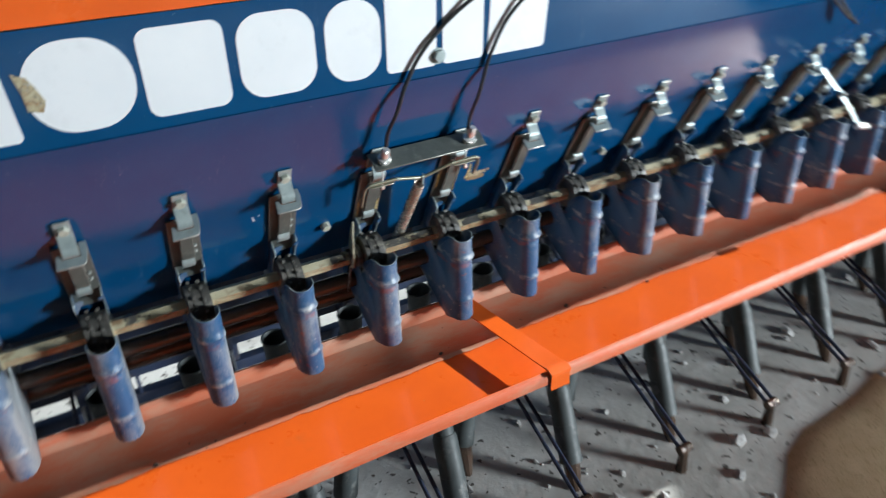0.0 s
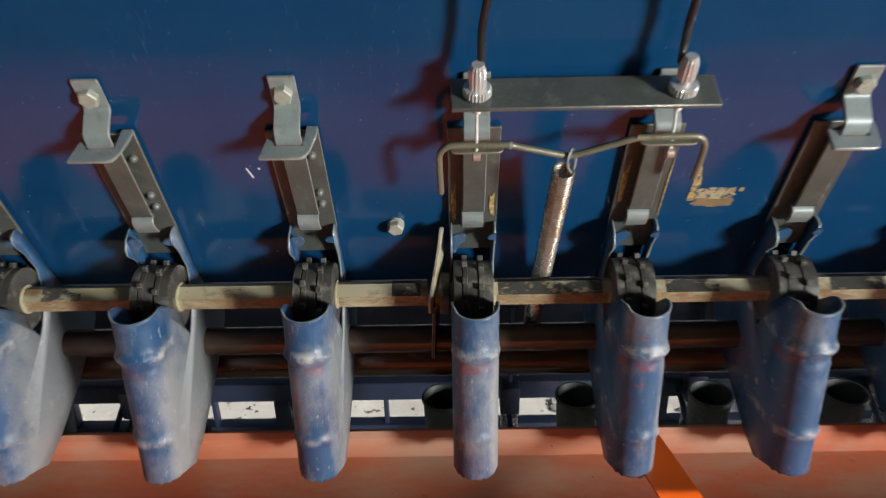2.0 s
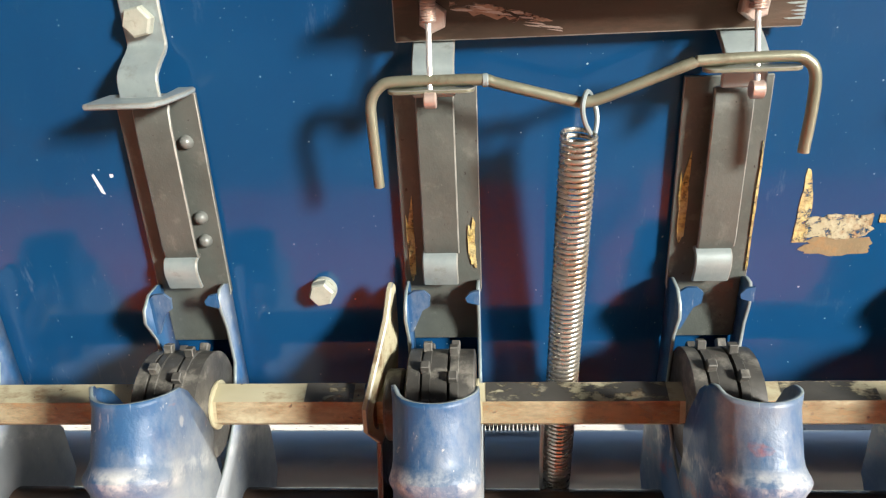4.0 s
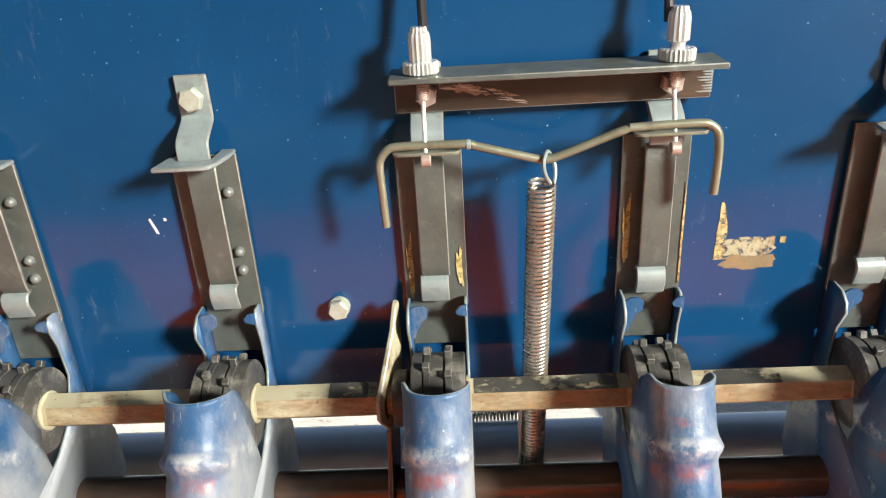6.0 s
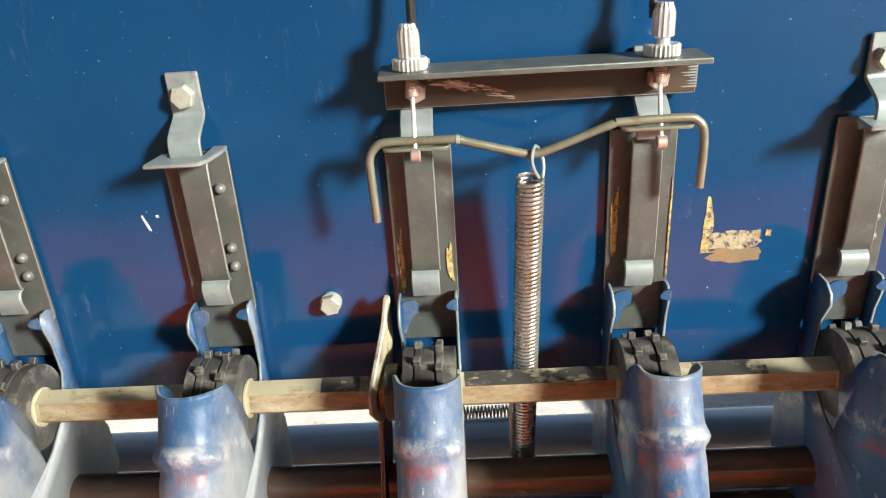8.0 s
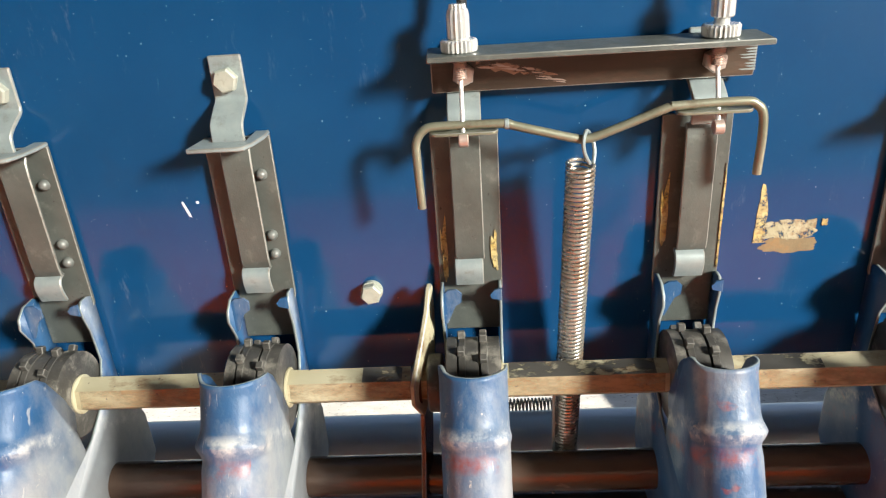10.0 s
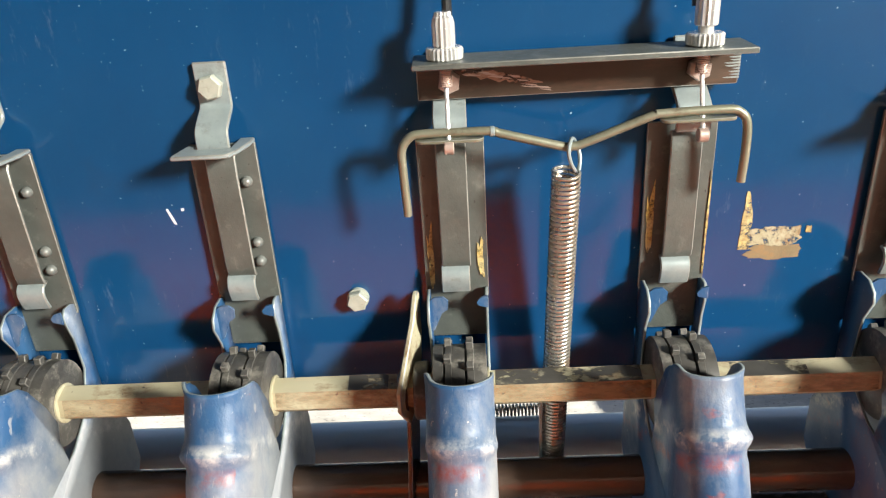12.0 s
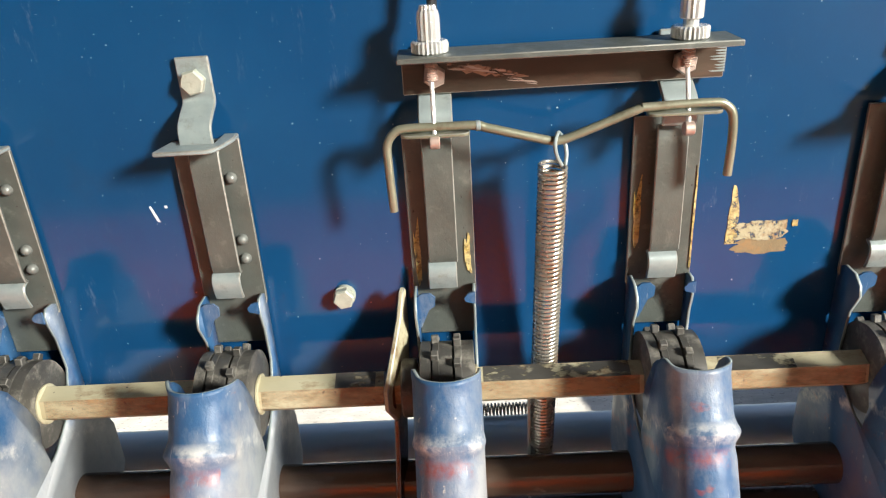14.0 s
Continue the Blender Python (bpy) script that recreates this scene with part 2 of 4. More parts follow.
CREAM = surface("dusty_cream_shaft", ((0.36, 0.325, 0.205), (0.44, 0.405, 0.275)), (0.19, 0.125, 0.065), (0.5, 0.7), scale=22, grain=300, bump=0.15, wear_at=(0.53, 0.63), stretch=(0.5, 1, 1), spots=((0.06, 0.055, 0.05), 0.71))
BLACK = surface("black_plastic", ((0.045, 0.043, 0.038), (0.09, 0.085, 0.075)), (0.30, 0.28, 0.235), (0.32, 0.55), scale=45, grain=400, bump=0.12, wear_at=(0.52, 0.76), flecks=(((0.42, 0.40, 0.34), 230, 0.26), ((0.34, 0.32, 0.27), 480, 0.28)))
RUBBER = surface("black_rubber", ((0.035, 0.042, 0.043), (0.055, 0.064, 0.064)), (0.15, 0.15, 0.14), (0.45, 0.7), scale=20, grain=200, bump=0.12)
CABLE = surface("black_cable_sheath", ((0.015, 0.015, 0.016), (0.025, 0.025, 0.026)), (0.05, 0.05, 0.05), (0.3, 0.4), scale=30, grain=300, bump=0.0)
RUSTPIPE = surface("rusty_brown_pipe", ((0.070, 0.048, 0.036), (0.125, 0.080, 0.056)), (0.045, 0.040, 0.036), (0.12, 0.30), metal=0.35, scale=20, grain=300, bump=0.2, stretch=(0.4, 1, 1))
ORANGE = surface("orange_enamel", ((0.70, 0.105, 0.007), (0.78, 0.125, 0.009)), (0.64, 0.125, 0.025), (0.25, 0.4), coat=0.4, scale=7, grain=220, bump=0.05, bump_scale=30, wear_at=(0.62, 0.8), spots=((0.45, 0.30, 0.20), 0.77), coat_rough=0.12)
# tray enamel under dust, with the hopper's shadow painted into the colour
DUSTSHADE = surface("dusty_shaded_orange", ((0.54, 0.13, 0.055), (0.54, 0.19, 0.10)), (0.47, 0.28, 0.19), (0.45, 0.65), scale=12, grain=260, bump=0.1, bump_scale=60, wear_at=(0.45, 0.65), spots=((0.12, 0.07, 0.05), 0.76), stretch=(0.35, 1, 1))
# the lip's enamel: dusty, and darkened in colour for its lack of sun
LIPRED = surface("dusty_shaded_lip", ((0.52, 0.095, 0.028), (0.54, 0.13, 0.05)), (0.44, 0.20, 0.12), (0.4, 0.6), scale=12, grain=260, bump=0.1, bump_scale=60, wear_at=(0.48, 0.68), spots=((0.12, 0.07, 0.05), 0.76), stretch=(0.35, 1, 1))
WHITE = surface("white_sticker_film", ((0.72, 0.74, 0.76), (0.77, 0.78, 0.79)), (0.68, 0.69, 0.70), (0.35, 0.5), scale=12, grain=300, bump=0.02)
YELLOW = surface("old_yellow_residue", ((0.60, 0.43, 0.11), (0.56, 0.48, 0.25)), (0.33, 0.22, 0.09), (0.5, 0.8), scale=120, grain=700, bump=0.4, wear_at=(0.46, 0.60))
TAN = surface("bare_tan_chip", ((0.38, 0.33, 0.20), (0.44, 0.39, 0.26)), (0.26, 0.15, 0.07), (0.6, 0.8), scale=90, grain=500, bump=0.3, wear_at=(0.48, 0.64))
EDGE = surface("bare_metal_edge", ((0.25, 0.25, 0.22), (0.38, 0.37, 0.33)), (0.13, 0.11, 0.085), (0.35, 0.5), metal=0.4, scale=60, grain=500, bump=0.0)
DUSTEDGE = surface("dusty_plastic_edge", ((0.10, 0.097, 0.085), (0.17, 0.16, 0.14)), (0.06, 0.057, 0.05), (0.5, 0.7), scale=60, grain=500, bump=0.0)
PAD = surface("brown_glue_pad", ((0.20, 0.15, 0.085), (0.27, 0.20, 0.11)), (0.34, 0.19, 0.08), (0.35, 0.55), scale=70, grain=500, bump=0.2, wear_at=(0.5, 0.7))
for m in (YELLOW, TAN):  # torn residue: gaps where it has come off
    n, l = m.node_tree.nodes, m.node_tree.links
    gaps = ramp(n, l, noise_node(n, l, 260, 8, 0.75, (1, 1, 1), 4.4), [(0.37, (0, 0, 0)), (0.49, (1, 1, 1))])
    l.new(gaps, n["Principled BSDF"].inputs["Alpha"])
GRIME = surface("black_shaft_grease", ((0.035, 0.034, 0.030), (0.075, 0.07, 0.06)), (0.36, 0.33, 0.23), (0.35, 0.6), scale=30, grain=300, bump=0.2, wear_at=(0.56, 0.64), stretch=(0.5, 1, 1))
n, l = GRIME.node_tree.nodes, GRIME.node_tree.links
gaps = ramp(n, l, noise_node(n, l, 75, 8, 0.7, (0.5, 1, 1), 4.4), [(0.43, (0, 0, 0)), (0.50, (1, 1, 1))])
l.new(gaps, n["Principled BSDF"].inputs["Alpha"])
SCRATCH = surface("bare_copper_scratch", ((0.40, 0.22, 0.15), (0.50, 0.30, 0.22)), (0.62, 0.50, 0.42), (0.35, 0.5), metal=0.5, scale=120, grain=600, bump=0.1)
n, l = SCRATCH.node_tree.nodes, SCRATCH.node_tree.links
gaps = ramp(n, l, noise_node(n, l, 170, 6, 0.7, (0.3, 1, 1), 4.4), [(0.44, (0, 0, 0)), (0.50, (1, 1, 1))])
l.new(gaps, n["Principled BSDF"].inputs["Alpha"])
# brown grime mixed with a painted reflection of the orange tray
GRIMEBOUNCE = surface("brown_grime_and_bounce", ((0.29, 0.18, 0.085), (0.40, 0.265, 0.14)), (0.12, 0.08, 0.05), (0.4, 0.6), scale=60, grain=300, bump=0.2, stretch=(0.4, 1, 1))
n, l = GRIMEBOUNCE.node_tree.nodes, GRIMEBOUNCE.node_tree.links
gaps = ramp(n, l, noise_node(n, l, 55, 8, 0.75, (0.35, 1, 1), 7.4), [(0.38, (0, 0, 0)), (0.64, (0.8, 0.8, 0.8))])
l.new(gaps, n["Principled BSDF"].inputs["Alpha"])
NAVY = surface("dark_frame_paint", ((0.02, 0.03, 0.06), (0.03, 0.04, 0.08)), (0.10, 0.07, 0.05), (0.4, 0.6), scale=15, grain=200, bump=0.1)
DARKPIPE = surface("greasy_grey_tube", ((0.58, 0.58, 0.58), (0.66, 0.66, 0.65)), (0.36, 0.34, 0.32), (0.30, 0.42), metal=0.6, scale=9, grain=200, bump=0.08, stretch=(0.3, 1, 1))
DIRT = surface("grey_trodden_dirt", ((0.40, 0.39, 0.36), (0.52, 0.51, 0.48)), (0.60, 0.59, 0.56), (0.8, 0.95), scale=5, grain=60, bump=0.9, bump_scale=45, wear_at=(0.5, 0.7), spots=((0.10, 0.09, 0.08), 0.66))
GRAIN = surface("spilled_grain", ((0.56, 0.42, 0.24), (0.66, 0.51, 0.31)), (0.44, 0.32, 0.17), (0.7, 0.9), scale=14, grain=220, bump=1.0, bump_scale=230, spots=((0.25, 0.15, 0.06), 0.64))
STONE = surface("grey_stone", ((0.32, 0.31, 0.30), (0.50, 0.49, 0.47)), (0.58, 0.57, 0.55), (0.7, 0.9), scale=25, grain=200, bump=0.5)
CLOD = surface("dark_dirt_clod", ((0.06, 0.045, 0.035), (0.10, 0.075, 0.055)), (0.20, 0.15, 0.10), (0.8, 0.95), scale=60, grain=400, bump=0.5)
BARE = surface("scuffed_rivet_steel", ((0.17, 0.18, 0.165), (0.22, 0.23, 0.21)), (0.12, 0.12, 0.11), (0.35, 0.5), metal=0.3, scale=90, grain=600, bump=0.1)
BOLT = surface("dusty_bolt_zinc", ((0.37, 0.385, 0.32), (0.46, 0.47, 0.39)), (0.26, 0.23, 0.16), (0.4, 0.6), metal=0.15, scale=150, grain=700, bump=0.1)
WIRE = surface("bright_bare_wire", ((0.74, 0.73, 0.70), (0.82, 0.81, 0.78)), (0.6, 0.57, 0.52), (0.3, 0.45), metal=0.4, scale=80, grain=700, bump=0.05)
BOARDS = surface("weathered_dark_boards", ((0.07, 0.055, 0.04), (0.11, 0.085, 0.065)), (0.15, 0.13, 0.11), (0.7, 0.9), scale=3, grain=40, bump=0.4, stretch=(4, 4, 0.3))


# ---- shape helpers ----
def part(name, bm, material, parent=None, label="", smooth=35):
    bmesh.ops.recalc_face_normals(bm, faces=bm.faces[:])
    me = bpy.data.meshes.new(name)
    bm.to_mesh(me)
    bm.free()
    me.materials.append(material)
    if any(p.material_index for p in me.polygons):
        me.materials.append(DUSTEDGE if material == BLACK else EDGE)
    if smooth:
        me.polygons.foreach_set("use_smooth", [True] * len(me.polygons))
        me.set_sharp_from_angle(angle=radians(smooth))
    ob = new(name, me)
    if parent is not None:
        ob.parent = parent
    if label:
        ob["label"] = label
    return ob


def thing(name, m, label, category, group="", kind=""):
    ob = new(name)
    ob.empty_display_size = 0.02
    ob.matrix_world = m
    return tagged(ob, label, category, group, kind)


def bevel(bm, width, segments=2, angle=40, edge=-1):
    edges = [e for e in bm.edges if len(e.link_faces) == 2 and e.calc_face_angle(0) > radians(angle)]
    if edges:
        bmesh.ops.bevel(bm, geom=edges, offset=width, segments=segments, profile=0.5, affect="EDGES", clamp_overlap=True, material=edge)


def box(x0, x1, y0, y1, z0, z1, rounded=0.0, bm=None):
    bm = bm or bmesh.new()
    made = bmesh.ops.create_cube(bm, size=1)["verts"]
    for v in made:
        v.co = Vector(((x0 + x1) / 2 + v.co.x * (x1 - x0), (y0 + y1) / 2 + v.co.y * (y1 - y0), (z0 + z1) / 2 + v.co.z * (z1 - z0)))
    if rounded:
        bevel(bm, rounded)
    return bm


def ribbon(path, x0, x1, thick, rounded=0.0006):
    """A bent strip: a path of (y, z) carried from x0 to x1, with thickness."""
    bm = bmesh.new()
    pts = [Vector(p) for p in path]
    sides = []
    for i, p in enumerate(pts):
        a, b = pts[max(i - 1, 0)], pts[min(i + 1, len(pts) - 1)]
        d = (b - a).normalized()
        sides.append((p, Vector((-d.y, d.x)) * thick / 2))
    rows = []
    for p, n in sides:
        rows.append([bm.verts.new((x, q.x, q.y)) for x, q in ((x0, p + n), (x1, p + n), (x1, p - n), (x0, p - n))])
    for a, b in zip(rows, rows[1:]):
        for i in range(4):
            bm.faces.new((a[i], a[(i + 1) % 4], b[(i + 1) % 4], b[i]))
    bm.faces.new(rows[0])
    bm.faces.new(rows[-1])
    bmesh.ops.recalc_face_normals(bm, faces=bm.faces[:])
    if rounded:
        bevel(bm, rounded, 1, 60, 1)
    return bm


def plate(outline, axis, at, thick, rounded=0.0):
    """A flat plate: an outline in the two other axes, thickened along axis."""
    bm = bmesh.new()

    def co(p, s):
        c = list(p)
        c.insert(axis, at + s)
        return c
    a = [bm.verts.new(co(p, 0)) for p in outline]
    b = [bm.verts.new(co(p, thick)) for p in outline]
    bm.faces.new(a)
    bm.faces.new(b[::-1])
    for i in range(len(a)):
        j = (i + 1) % len(a)
        bm.faces.new((a[i], a[j], b[j], b[i]))
    bmesh.ops.recalc_face_normals(bm, faces=bm.faces[:])
    if rounded:
        bevel(bm, rounded, 1, 60, 1)
    return bm


def smooth_path(pts, steps=8):
    """A Catmull-Rom line through the points."""
    p = [Vector(q) for q in pts]
    p = [2 * p[0] - p[1], *p, 2 * p[-1] - p[-2]]
    out = []
    for i in range(1, len(p) - 2):
        for s in range(steps):
            u = s / steps
            a, b, c, d = p[i - 1:i + 3]
            out.append(0.5 * (2 * b + (c - a) * u + (2 * a - 5 * b + 4 * c - d) * u * u + (3 * b - a - 3 * c + d) * u ** 3))
    out.append(p[-2])
    return out


def tube(pts, radius, sides=10, bm=None, caps=True):
    """A round bar along points; radius is a number or one for each point."""
    bm = bm or bmesh.new()
    pts = [Vector(p) for p in pts]
    rad = radius if isinstance(radius, (list, tuple)) else [radius] * len(pts)
    t0 = (pts[1] - pts[0]).normalized()
    u = t0.orthogonal().normalized()
    rings = []
    for i, p in enumerate(pts):
        t = (pts[min(i + 1, len(pts) - 1)] - pts[max(i - 1, 0)]).normalized()
        u = (u - t * u.dot(t)).normalized()
        w = t.cross(u)
        rings.append([bm.verts.new(p + rad[i] * (math.cos(k * math.tau / sides) * u + math.sin(k * math.tau / sides) * w)) for k in range(sides)])
    for a, b in zip(rings, rings[1:]):
        for k in range(sides):
            bm.faces.new((a[k], a[(k + 1) % sides], b[(k + 1) % sides], b[k]))
    if caps:
        bm.faces.new(rings[0][::-1])
        bm.faces.new(rings[-1])
    return bm


def turned(profile, sides=24, axis=2, teeth=0, depth=0.0, centre=(0, 0, 0), start=0.0):
    """A turned body: (radius, height) pairs round an axis; teeth cut knurls."""
    bm = bmesh.new()
    count = teeth * 2 if teeth else sides
    rings = []
    for r, h in profile:
        ring = []
        for k in range(count):
            ang = start + k * math.tau / count
            rr = r - (depth if teeth and k % 2 else 0)
            c = [rr * math.cos(ang), rr * math.sin(ang)]
            c.insert(axis, h)
            ring.append(bm.verts.new([a + b for a, b in zip(c, centre)]))
        rings.append(ring)
    for a, b in zip(rings, rings[1:]):
        for k in range(count):
            bm.faces.new((a[k], a[(k + 1) % count], b[(k + 1) % count], b[k]))
    bm.faces.new(rings[0][::-1])
    bm.faces.new(rings[-1])
    return bm


def join(*bms):
    out = bmesh.new()
    for b in bms:
        me = bpy.data.meshes.new("tmp")
        b.to_mesh(me)
        b.free()
        out.from_mesh(me)
        bpy.data.meshes.remove(me)
    return out


def hex_head(x, y, z, flat, height, axis=1, sign=-1, turn=0.2):
    r = flat / math.sqrt(3)
    pr = [(r * 0.98, 0), (r, height * 0.15 * sign), (r, height * 0.8 * sign), (r * 0.86, height * sign)]
    if axis == 1:
        return turned(pr, 6, 1, centre=(x, y, z), start=turn)
    return turned([(a, abs(b)) for a, b in pr], 6, 2, centre=(x, y, z), start=turn)


# ---- hopper ----
LEFT, RIGHT = -1.25, 1.75
FRONT = -0.044  # where the upright sheet stands
hopper = thing("seed_hopper", Matrix(), "long blue enamelled seed hopper with an orange lid", "seed hopper")
bend_y, bend_z = FRONT, 0.8286
low = SLOPE @ Vector((0, 0.006, -0.196))


def sheet(path, thick):
    """A folded sheet along the machine, its outer face on the path of (y, z)."""
    return ribbon(path, LEFT, RIGHT, thick, 0.0)


lower = part("lower_panel", sheet([(low.y + 0.0014, low.z), (bend_y + 0.0014, bend_z - 0.001)], 0.0026), BLUE, hopper, "glossy sloping blue sheet with dust specks")
upper = part("upper_panel", sheet([(bend_y + 0.0014, bend_z), (bend_y + 0.0014, 0.937)], 0.0026), BLUE, hopper, "upright blue sheet")
part("floor_strip", box(LEFT, RIGHT, low.y + 0.003, 0.19, low.z, low.z + 0.003), BLUE, hopper)
part("front_panel", sheet([(0.19, low.z), (0.46, 0.80), (0.46, 0.937)], 0.003), BLUE, hopper)
for x in (LEFT - 0.004, RIGHT):
    part("end_panel", plate([(low.y, low.z), (0.19, low.z), (0.46, 0.80), (0.46, 0.937), (bend_y, 0.937), (bend_y, bend_z)], 0, x, 0.004), BLUE, hopper)

# lid: a shallow orange tray upside down, its skirt a little uneven
bm = bmesh.new()
rng = random.Random(4)
xs = np.linspace(LEFT, RIGHT, 90)
rows = []
wob = 0.0
for x in xs:
    if rng.random() < 0.45:
        wob = rng.uniform(-0.0022, 0.0022)
    y0 = FRONT - 0.0045 + wob
    rows.append([bm.verts.new((x, y, z)) for y, z in ((y0, 0.939), (y0, 0.976), (y0 + 0.006, 0.982), (0.21, 1.02), (0.46, 0.982), (0.466, 0.939))])
for a, b in zip(rows, rows[1:]):
    for i in range(5):
        bm.faces.new((a[i], b[i], b[i + 1], a[i + 1]))
bm.faces.new(rows[0])
bm.faces.new(rows[-1])
part("lid", bm, ORANGE, hopper, "orange sheet lid")


def blob(w, h, cx, cz, round_, lean=0.0, n=9):
    """A rounded block outline in x and z."""
    out = []
    for qx, qz, a0 in ((1, 1, 0), (-1, 1, 90), (-1, -1, 180), (1, -1, 270)):
        for k in range(n):
            a = radians(a0 + 90 * k / (n - 1))
            x = qx * (w / 2 - round_) + round_ * math.cos(a)
            z = qz * (h / 2 - round_) + round_ * math.sin(a)
            out.append((cx + x + lean * z, cz + z))
    return out


# plain white shapes where the maker's mark is stuck on the upright sheet
for x0, x1, r, lean in ((-0.438, -0.359, 0.006, -0.05), (-0.347, -0.253, 0.040, 0), (-0.247, -0.167, 0.012, 0), (-0.156, -0.076, 0.026, 0),
                        (-0.065, -0.002, 0.028, 0), (0.004, 0.066, 0.006, 0), (0.074, 0.128, 0.006, 0), (0.136, 0.218, 0.006, 0.05)):
    part("mark_shape", plate(blob(x1 - x0, 0.085, (x0 + x1) / 2 - 0.005, 0.8822, r, lean), 1, FRONT - 0.0006, 0.0004), WHITE, upper, "plain white stuck-on shape", 0)
part("paint_chip", plate([(-0.352, 0.867), (-0.340, 0.864), (-0.336, 0.874), (-0.341, 0.888), (-0.346, 0.897), (-0.357, 0.902), (-0.353, 0.885)], 1, FRONT - 0.0010, 0.0003), TAN, upper, "bare tan chip in the paint", 0)
for x, z in ((0.063, 0.8505), (0.296, 0.922), (-0.60, 0.857)):
    part("panel_bolt", join(hex_head(x, FRONT - 0.001, z, 0.013, 0.0055), turned([(0.0095, 0), (0.0095, -0.0012)], 20, 1, centre=(x, FRONT, z))), ZINC, upper, "zinc hex bolt")

# bolts, chips and residue on the sloping sheet, in its own axes
for x, turn in ((-0.058, 0.2), (0.422, 0.5), (0.90, 0.9), (-0.54, 0.1)):
    ob = part("panel_bolt", join(hex_head(x, 0.003, -0.1262, 0.0110, 0.0050, turn=turn), turned([(0.0064, 0.006), (0.0064, 0.0032)], 20, 1, centre=(x, 0, -0.1262))), BOLT, lower, "dull zinc hex bolt")
    ob.matrix_world = SLOPE


def ragged(cx, cz, w, h, seed, n=60, amount=0.25):
    """A torn outline, uneven at two scales, round an oblong."""
    out = []
    for k in range(n):
        a = k * math.tau / n
        c, s = math.cos(a), math.sin(a)
        wave = noise.noise((1.6 * c + seed, 1.6 * s, 0.3)) + 0.6 * noise.noise((6 * c + seed, 6 * s, 1.7))
        f = 1 / max(abs(c), abs(s), 0.76) * (1 + amount * wave)
        out.append((cx + w / 2 * c * f, cz + h / 2 * s * f))
    return out


for name, spec, y, mat, label in (
        ("sticker_residue", (0.1755, -0.0990, 0.0270, 0.0105, 8), 0.0053, TAN, "torn tan sticker residue"),
        ("sticker_residue", (0.1765, -0.1082, 0.0290, 0.0088, 11), 0.0056, PAD, "brown glue pad of an old sticker"),
        ("sticker_residue", (0.1945, -0.0955, 0.0030, 0.0038, 5), 0.0054, YELLOW, "yellow fleck of sticker residue"),
        ("sticker_residue", (0.1875, -0.0965, 0.0050, 0.0055, 15), 0.0055, PAD, "brown fleck of sticker glue"),
        ("paint_chip", (-0.1497, -0.067, 0.0016, 0.0016, 6), 0.0055, WHITE, "pale paint chip")):
    ob = part(name, plate(ragged(*spec, amount=0.28), 1, y, 0.0062 - y), mat, lower, label, 0)
    ob.matrix_world = SLOPE
r = random.Random(5)
wedge = [(0.1588, -0.0715), (0.1602, -0.0722)]
for k in range(1, 12):
    wedge.append((0.1604 + 0.0026 * min(1, k / 5) + r.uniform(-0.0004, 0.0004), -0.0722 - 0.0031 * k))
for k in range(11, 0, -1):
    wedge.append((0.1586 - 0.0016 * k / 11 + r.uniform(-0.0003, 0.0003), -0.0722 - 0.0031 * k))
ob = part("sticker_residue", plate(wedge, 1, 0.0055, 0.0006), YELLOW, lower, "pale yellow strip of sticker residue", 0)
ob.matrix_world = SLOPE

ob = part("paint_chip", plate([(-0.1590, -0.0665), (-0.1580, -0.0660), (-0.1555, -0.0725), (-0.1546, -0.0758), (-0.1562, -0.0750), (-0.1575, -0.0712)], 1, 0.0055, 0.0006), WHITE, lower, "pale sliver where the paint is chipped", 0)
ob.matrix_world = SLOPE

# ---- metering units ----
SHAFT = (-0.030, -0.1675)
HALF = 0.017
A, B = Vector((-0.064, -0.134)), Vector((-0.1315, -0.2560))
ALONG = (B - A).normalized()
OUT = Vector((ALONG.y, -ALONG.x))
LIP = [(-0.064, -0.134), (-0.0585, -0.1395), (-0.0490, -0.1570), (-0.0440, -0.1710), (-0.0475, -0.1810), (-0.0455, -0.1970), (-0.0370, -0.1950), (-0.0270, -0.1890), (-0.0170, -0.1830), (-0.0110, -0.1700)]
EARS = {-1: [(-0.0125, -0.152), (-0.0135, -0.1425), (-0.0200, -0.1300), (-0.0185, -0.1240), (-0.0120, -0.1195)], 1: [(-0.0060, -0.160), (-0.0075, -0.1400), (-0.0105, -0.1290), (-0.0110, -0.1225), (-0.0080, -0.1190)]}
REAR = [(-0.0020, -0.1190), (0.004, -0.122), (0.0045, -0.185), (0.0120, -0.198), (0.0220, -0.222), (0.0220, -0.252), (0.0150, -0.2600), (0.004, -0.2645), (-0.030, -0.2700), (-0.063, -0.2725), (-0.097, -0.2735), (-0.120, -0.2700), (-0.1315, -0.2560)]


